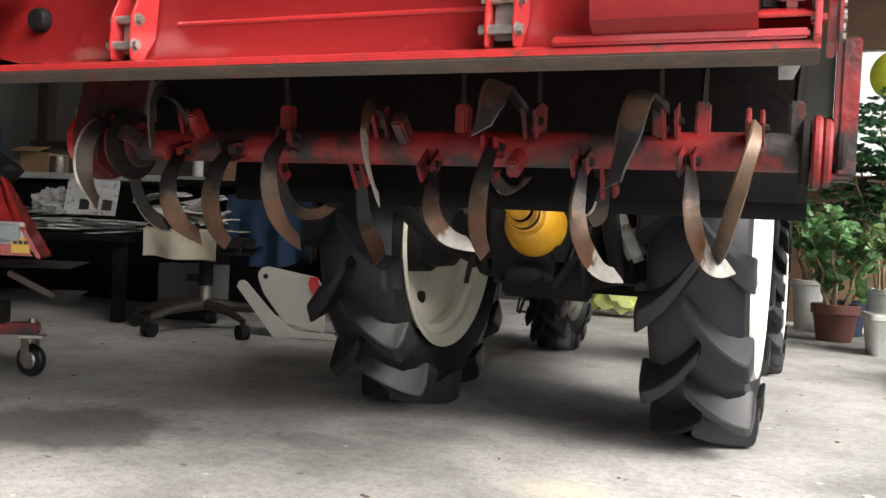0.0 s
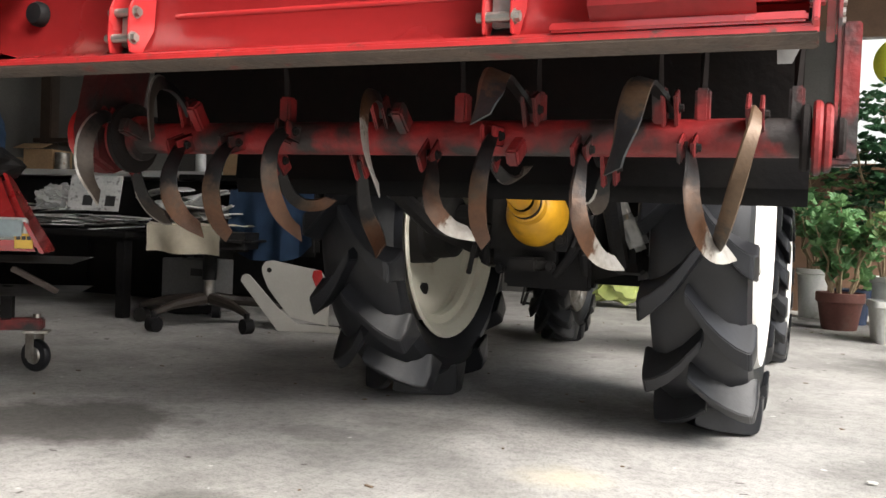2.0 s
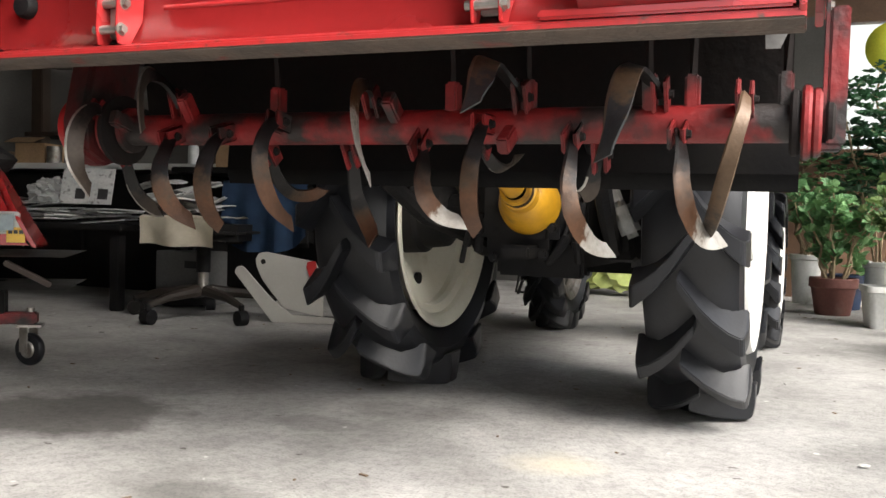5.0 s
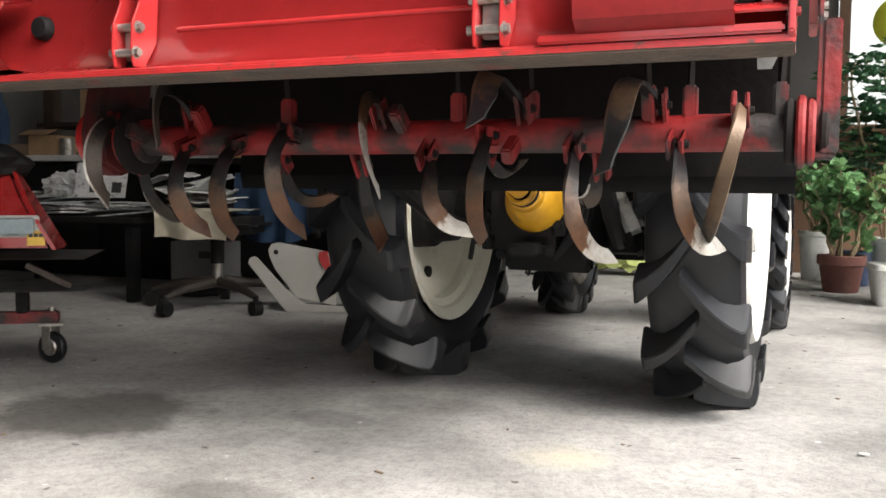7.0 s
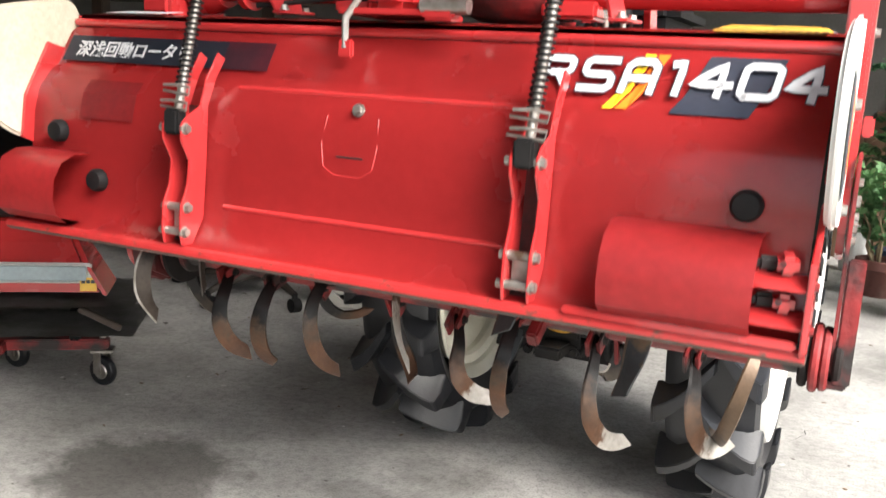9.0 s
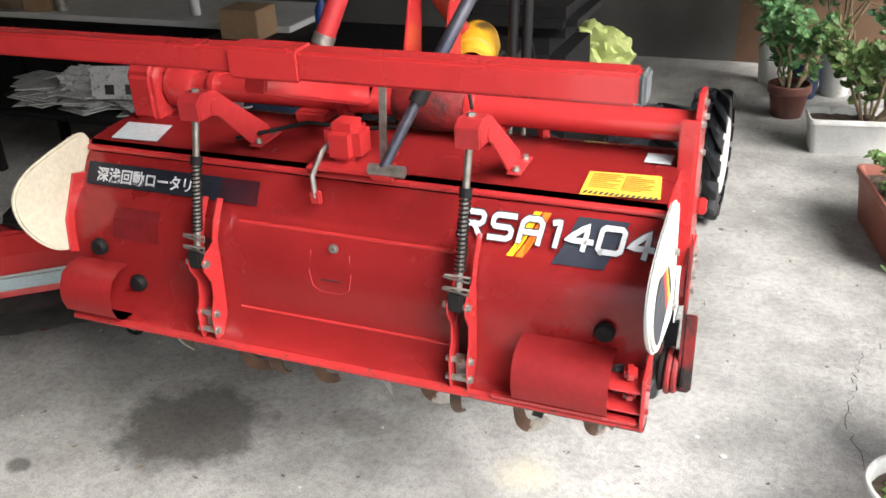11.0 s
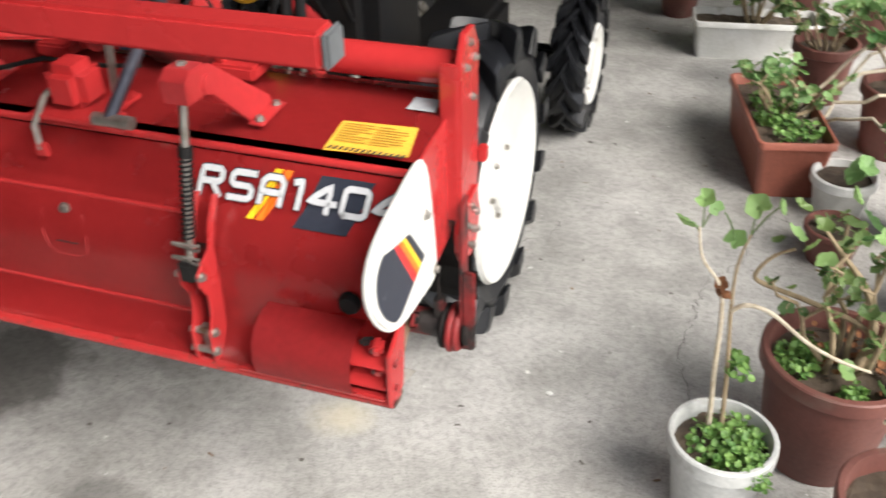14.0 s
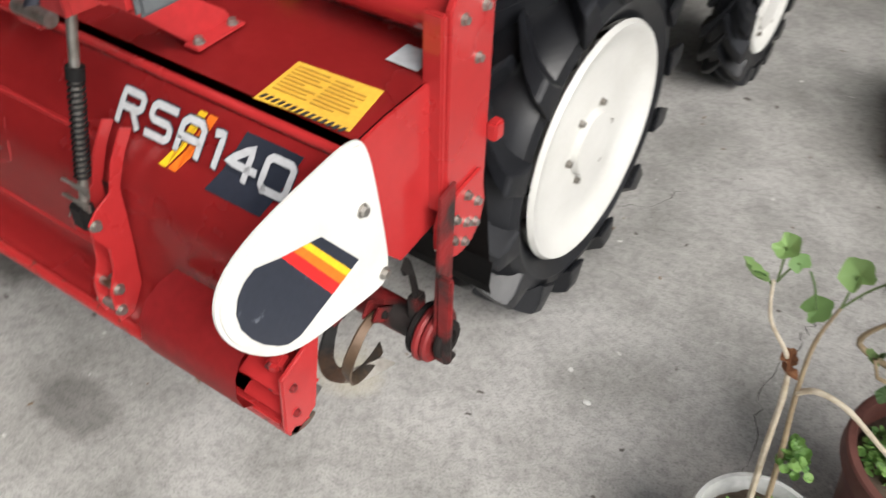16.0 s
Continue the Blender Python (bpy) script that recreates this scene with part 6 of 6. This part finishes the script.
shoot("shoot", [(-0.003, 0.04, z), (-0.02, 0.04, 0.43), (-0.038, 0.045, 0.59), (-0.044, 0.05, 0.71), (-0.030, 0.05, 0.80)], 0.006, 0.0025, STEM, p1)
shoot("shoot", [(-0.037, 0.045, 0.597), (-0.008, 0.04, 0.623), (0.046, 0.04, 0.612), (0.134, 0.05, 0.541), (0.214, 0.07, 0.49), (0.29, 0.10, 0.45)], 0.0058, 0.0035, STEM_PALE, p1)
for at, s_, st in (((-0.165, 0.03, 0.820), 0.030, (-0.136, 0.05, 0.79)), ((-0.134, 0.05, 0.872), 0.024, (-0.13, 0.05, 0.80)), ((-0.108, 0.05, 0.852), 0.018, (-0.13, 0.05, 0.80)), ((-0.060, 0.03, 0.795), 0.028, (-0.09, 0.05, 0.845)),
                   ((-0.026, 0.05, 0.872), 0.030, (-0.03, 0.05, 0.80)), ((0.018, 0.06, 0.874), 0.022, (-0.03, 0.05, 0.80))):
    big_leaf(at, s_, p1, rng, LEAF_PALE, "pale green rounded leaf", stalk=st)
for at in ((-0.069, 0.04, 0.668), (-0.062, 0.03, 0.650), (-0.072, 0.05, 0.635)):
    bm = bmesh.new()
    leaf(bm, at, 0.020, "lobed", rng, 80)
    part("withered_leaf", bm, DEAD, p1, "withered brown leaf")
cover_plants(p1, ((0.005, 0.04, 0.032),), 45, 0.010, rng, CLOVER, 0.415, "side_shoot")

# large terracotta pot
p2 = thing("potted_plant", "large terracotta pot with a woody pelargonium and clover", "potted plant", (1.57, -0.36, 0), group="pots along the open side")
z = round_pot(p2, 0.385, 0.35, TERRACOTTA, 0.03, "large terracotta pot")
cover_plants(p2, ((-0.10, -0.02, 0.06), (-0.07, 0.03, 0.05), (0.03, -0.12, 0.03)), 130, 0.0105, rng, CLOVER, z - 0.01)
shoot("branch", [(0.06, 0.05, z), (0.05, 0.04, 0.40), (-0.093, 0.04, 0.458), (-0.213, 0.04, 0.491), (-0.237, 0.045, 0.513), (-0.205, 0.05, 0.57), (-0.158, 0.05, 0.602)], 0.008, 0.004, STEM, p2)
shoot("branch", [(0.05, 0.02, z), (0.06, 0.03, 0.42), (0.02, 0.05, 0.52), (-0.05, 0.06, 0.60), (-0.10, 0.06, 0.66)], 0.013, 0.004, STEM, p2)
shoot("branch", [(0.07, 0.03, z), (0.12, 0.05, 0.45), (0.14, 0.08, 0.60), (0.20, 0.10, 0.72)], 0.011, 0.004, STEM, p2)
for at, s_ in (((-0.165, 0.04, 0.655), 0.032), ((-0.125, 0.03, 0.63), 0.028), ((-0.165, 0.05, 0.725), 0.026), ((-0.085, 0.03, 0.592), 0.030), ((-0.045, 0.03, 0.556), 0.028), ((-0.11, 0.05, 0.68), 0.026), ((-0.20, 0.05, 0.62), 0.02),
               ((0.014, -0.06, 0.345), 0.030), ((0.10, -0.10, 0.33), 0.034), ((0.15, -0.08, 0.34), 0.032), ((0.06, 0.0, 0.47), 0.03), ((0.0, 0.02, 0.50), 0.026)):
    big_leaf(at, s_, p2, rng, LEAF if s_ < 0.03 else LEAF_PALE)
bush(p2, z, 6, 0.46, 0.24, 11, 0.024, rng, "scallop", LEAF, STEM, 0.2)

green = bmesh.new()
for k in range(22):
    leaf(green, (0.13 + rng.gauss(0, 0.07), 0.14 + rng.gauss(0, 0.07), 0.80 + rng.gauss(0, 0.09)), rng.uniform(0.018, 0.036), "scallop", rng, 60)
tagged(part("foliage", green, LEAF_PALE, p2), kind="stuff")
cover_plants(p2, ((0.06, -0.02, 0.11), (0.0, 0.08, 0.08)), 30, 0.011, rng, DEAD, 0.285, "dry_litter")

# brown pot with a tall green-stemmed plant
p3 = thing("potted_plant", "brown pot with a tall green-stemmed leafy plant", "potted plant", (1.72, -0.80, 0), group="pots along the open side")
z = round_pot(p3, 0.34, 0.33, TERRACOTTA, 0.025, "brown terracotta pot")
shoot("green_stem", [(-0.02, 0.08, z - 0.02), (-0.045, 0.08, 0.53), (-0.066, 0.08, 0.74), (-0.085, 0.08, 0.87), (-0.14, 0.08, 1.02)], 0.007, 0.004, LEAF, p3)
shoot("pale_stem", [(0.02, 0.03, z - 0.02), (0.0, 0.06, 0.42), (-0.02, 0.08, 0.56), (-0.06, 0.08, 0.50), (-0.10, 0.09, 0.46)], 0.008, 0.005, STEM_PALE, p3)
shoot("woody_stem", [(0.05, 0.0, z - 0.02), (0.07, 0.05, 0.55), (0.05, 0.10, 0.8), (0.0, 0.12, 0.95)], 0.011, 0.004, STEM, p3)
green = bmesh.new()
for cx, cz, r, n in ((-0.18, 1.0, 0.10, 18), (-0.16, 0.87, 0.07, 9), (-0.06, 0.95, 0.10, 14), (0.02, 1.0, 0.14, 18), (-0.09, 0.72, 0.05, 4), (0.06, 0.75, 0.10, 9)):
    for k in range(n):
        leaf(green, (cx + rng.gauss(0, r * 0.6), 0.09 + rng.gauss(0, r * 0.7), cz + rng.gauss(0, r * 0.5)), rng.uniform(0.020, 0.038), "scallop", rng, 60)
tagged(part("foliage", green, LEAF_PALE, p3), kind="stuff")

# long brown-red trough
p4 = thing("trough_planter", "brown-red plastic trough with pelargonium and clover", "planter", (1.415, 1.28, 0), 13, group="pots along the open side")
z = trough_pot(p4, 0.30, 0.66, 0.25, PLASTIC_BROWN, "brown-red plastic trough")
cover_plants(p4, ((0.03, -0.18, 0.09), (-0.03, -0.05, 0.08), (0.0, 0.1, 0.1)), 150, 0.012, rng, CLOVER, z - 0.01)
bush(p4, z, 6, 0.28, 0.26, 18, 0.026, rng, "scallop", LEAF_PALE, STEM)
wood = bmesh.new()
for k in range(5):
    tube(branch(rng, (0.1, -0.1 + k * 0.05, z), (0.35 + 0.1 * k, -0.35 + 0.22 * k, z + 0.10 + 0.05 * k), 0.06, 6, 0.03), 0.007, 6, wood)
tagged(part("branchwork", wood, STEM_PALE, p4, smooth=True), kind="stuff")

p5 = thing("potted_plant", "small white pot of bare soil", "potted plant", (1.665, 0.93, 0), group="pots along the open side")
round_pot(p5, 0.24, 0.17, POT_WHITE, 0.025, "small white plastic pot")
p6 = thing("potted_plant", "small dark brown pot with a few seedlings", "potted plant", (1.63, 0.60, 0), group="pots along the open side")
z = round_pot(p6, 0.21, 0.14, TERRACOTTA, 0.015)
cover_plants(p6, ((0, 0, 0.07),), 18, 0.016, rng, LEAF, z)
p7 = thing("potted_plant", "round terracotta pot with a leafy pelargonium", "potted plant", (1.90, 1.52, 0), group="pots along the open side")
z = round_pot(p7, 0.36, 0.30, TERRACOTTA, 0.03)
bush(p7, z, 9, 0.42, 0.36, 22, 0.030, rng, "scallop", LEAF_PALE, STEM)
p8 = thing("potted_plant", "brown pot with a leafy pelargonium", "potted plant", (1.60, 1.98, 0), group="pots along the open side")
z = round_pot(p8, 0.30, 0.28, TERRACOTTA, 0.03)
bush(p8, z, 7, 0.36, 0.28, 20, 0.028, rng, "scallop", LEAF, STEM)
p9 = thing("potted_plant", "soiled white pot with a low leafy plant", "potted plant", (1.93, 0.80, 0), group="pots along the open side")
z = round_pot(p9, 0.22, 0.18, POT_WHITE, 0.02)
bush(p9, z, 6, 0.40, 0.22, 20, 0.032, rng, "scallop", LEAF, STEM)
p10 = thing("potted_plant", "black plastic pot with a leafy plant", "potted plant", (2.0, 0.30, 0), group="pots along the open side")
z = round_pot(p10, 0.24, 0.22, BLACK, 0.02)
bush(p10, z, 8, 0.45, 0.32, 24, 0.030, rng, "scallop", LEAF, STEM)
p11 = thing("potted_plant", "terracotta pot with a bushy leafy plant", "potted plant", (2.05, -0.25, 0), group="pots along the open side")
z = round_pot(p11, 0.30, 0.28, TERRACOTTA, 0.02)
bush(p11, z, 9, 0.55, 0.36, 26, 0.032, rng, "scallop", LEAF, STEM)

LEAF_SHAPES["leaflet"] = [1.0, 0.78, 0.56, 0.46, 0.44, 0.40, 0.30, 0.24, 0.22, 0.24, 0.30, 0.40, 0.44, 0.46, 0.56, 0.78]


def palmate(parent, z, n_stems, spread, low, high, tufts, size, mat):
    """Upright stems that carry umbrellas of drooping leaflets."""
    wood, green = bmesh.new(), bmesh.new()
    for k in range(n_stems):
        a = k * 2.4
        tip = Vector((spread * (0.4 + 0.6 * (k % 3) / 2) * math.cos(a), spread * 0.8 * math.sin(a), z + low + (high - low) * k / n_stems * 0.8))
        line = branch(rng, (0.03 * math.cos(a), 0.03 * math.sin(a), z), tip, 0.05, 7, 0.03)
        tube(line, 0.007, 6, wood)
        for j in range(tufts):
            p = line[3 + j % 5] + Vector((rng.uniform(-0.15, 0.15), rng.uniform(-0.15, 0.15), rng.uniform(-0.05, 0.13)))
            tube([line[3 + j % 5], p], 0.002, 4, wood)
            turn_, s_ = rng.uniform(0, 6.28), size * rng.uniform(0.75, 1.2)
            for i in range(7):
                b = turn_ + i * 0.9
                leaf(green, p + Vector((s_ * 1.05 * math.cos(b), s_ * 1.05 * math.sin(b), -0.35 * s_ + rng.uniform(-0.01, 0.01))), s_, "leaflet", rng, 22, b)
    tagged(part("branchwork", wood, STEM, parent, smooth=True), kind="stuff")
    tagged(part("foliage", green, mat, parent), kind="stuff")


# group below the window
w1 = thing("box_planter", "white plastic box planter with leafy pelargoniums", "planter", (1.28, 2.45, 0), 8, group="pots below the window")
z = trough_pot(w1, 0.24, 0.62, 0.20, POT_WHITE, "white plastic box planter")
for o in w1.children:
    o.matrix_local = pose(0, 0, 0, 0, 0, 90)
bush(w1, z, 10, 0.60, 0.34, 36, 0.038, rng, "scallop", LEAF, STEM, 0.25)
w2 = thing("potted_plant", "terracotta pot with a leafy plant below the window", "potted plant", (0.86, 2.95, 0), group="pots below the window")
z = round_pot(w2, 0.25, 0.20, TERRACOTTA, 0.035)
bush(w2, z, 9, 0.60, 0.30, 34, 0.040, rng, "scallop", LEAF_MID, STEM, 0.22)
w3 = thing("potted_plant", "tall white pot with a leafy shrub below the window", "potted plant", (0.72, 3.62, 0), group="pots below the window")
z = round_pot(w3, 0.20, 0.30, POT_WHITE, 0.02)
palmate(w3, z, 9, 0.30, 0.42, 0.62, 9, 0.042, LEAF_MID)
w4 = thing("potted_plant", "white pot with a tall dark umbrella plant", "potted plant", (1.12, 3.45, 0), group="pots below the window")
z = round_pot(w4, 0.24, 0.28, POT_WHITE, 0.02)
palmate(w4, z, 7, 0.34, 0.75, 1.35, 20, 0.05, LEAF_DARK)
w5 = thing("potted_plant", "terracotta pot with a leafy plant behind the planter", "potted plant", (1.50, 3.0, 0), group="pots below the window")
z = round_pot(w5, 0.28, 0.25, TERRACOTTA, 0.03)
bush(w5, z, 9, 0.7, 0.34, 32, 0.038, rng, "scallop", LEAF_MID, STEM, 0.25)
w6 = thing("potted_plant", "pot with a leafy plant below the window", "potted plant", (1.9, 2.75, 0), group="pots below the window")
z = round_pot(w6, 0.28, 0.25, TERRACOTTA, 0.03)
bush(w6, z, 9, 0.7, 0.34, 26, 0.032, rng, "scallop", LEAF, STEM)
tagged(part("blue_bucket", lathe([(0, 0), (0.08, 0), (0.10, 0.2), (0.105, 0.2), (0.085, 0.0)], 24), surface("navy_plastic", (0.016, 0.035, 0.085), (0.012, 0.025, 0.06), 7, 0.4, 0, 0.02), smooth=True, m=pose(0.93, 3.35, 0.001)), "blue plastic bucket among the pots", "bucket")
dome = lathe([(0.0, 0.05), (0.08, 0.045), (0.14, 0.02), (0.16, 0.0), (0.155, 0.0), (0.08, 0.038), (0, 0.042)], 32)
lid = tagged(part("yellow_lid", dome, surface("yellow_green_plastic", (0.62, 0.60, 0.05), (0.50, 0.55, 0.06), 6, 0.4, 0, 0.02), smooth=True, m=pose(1.17, 4.02, 1.62, 100, 0, 0)), "yellow round plastic lid hung at the window", "lid")
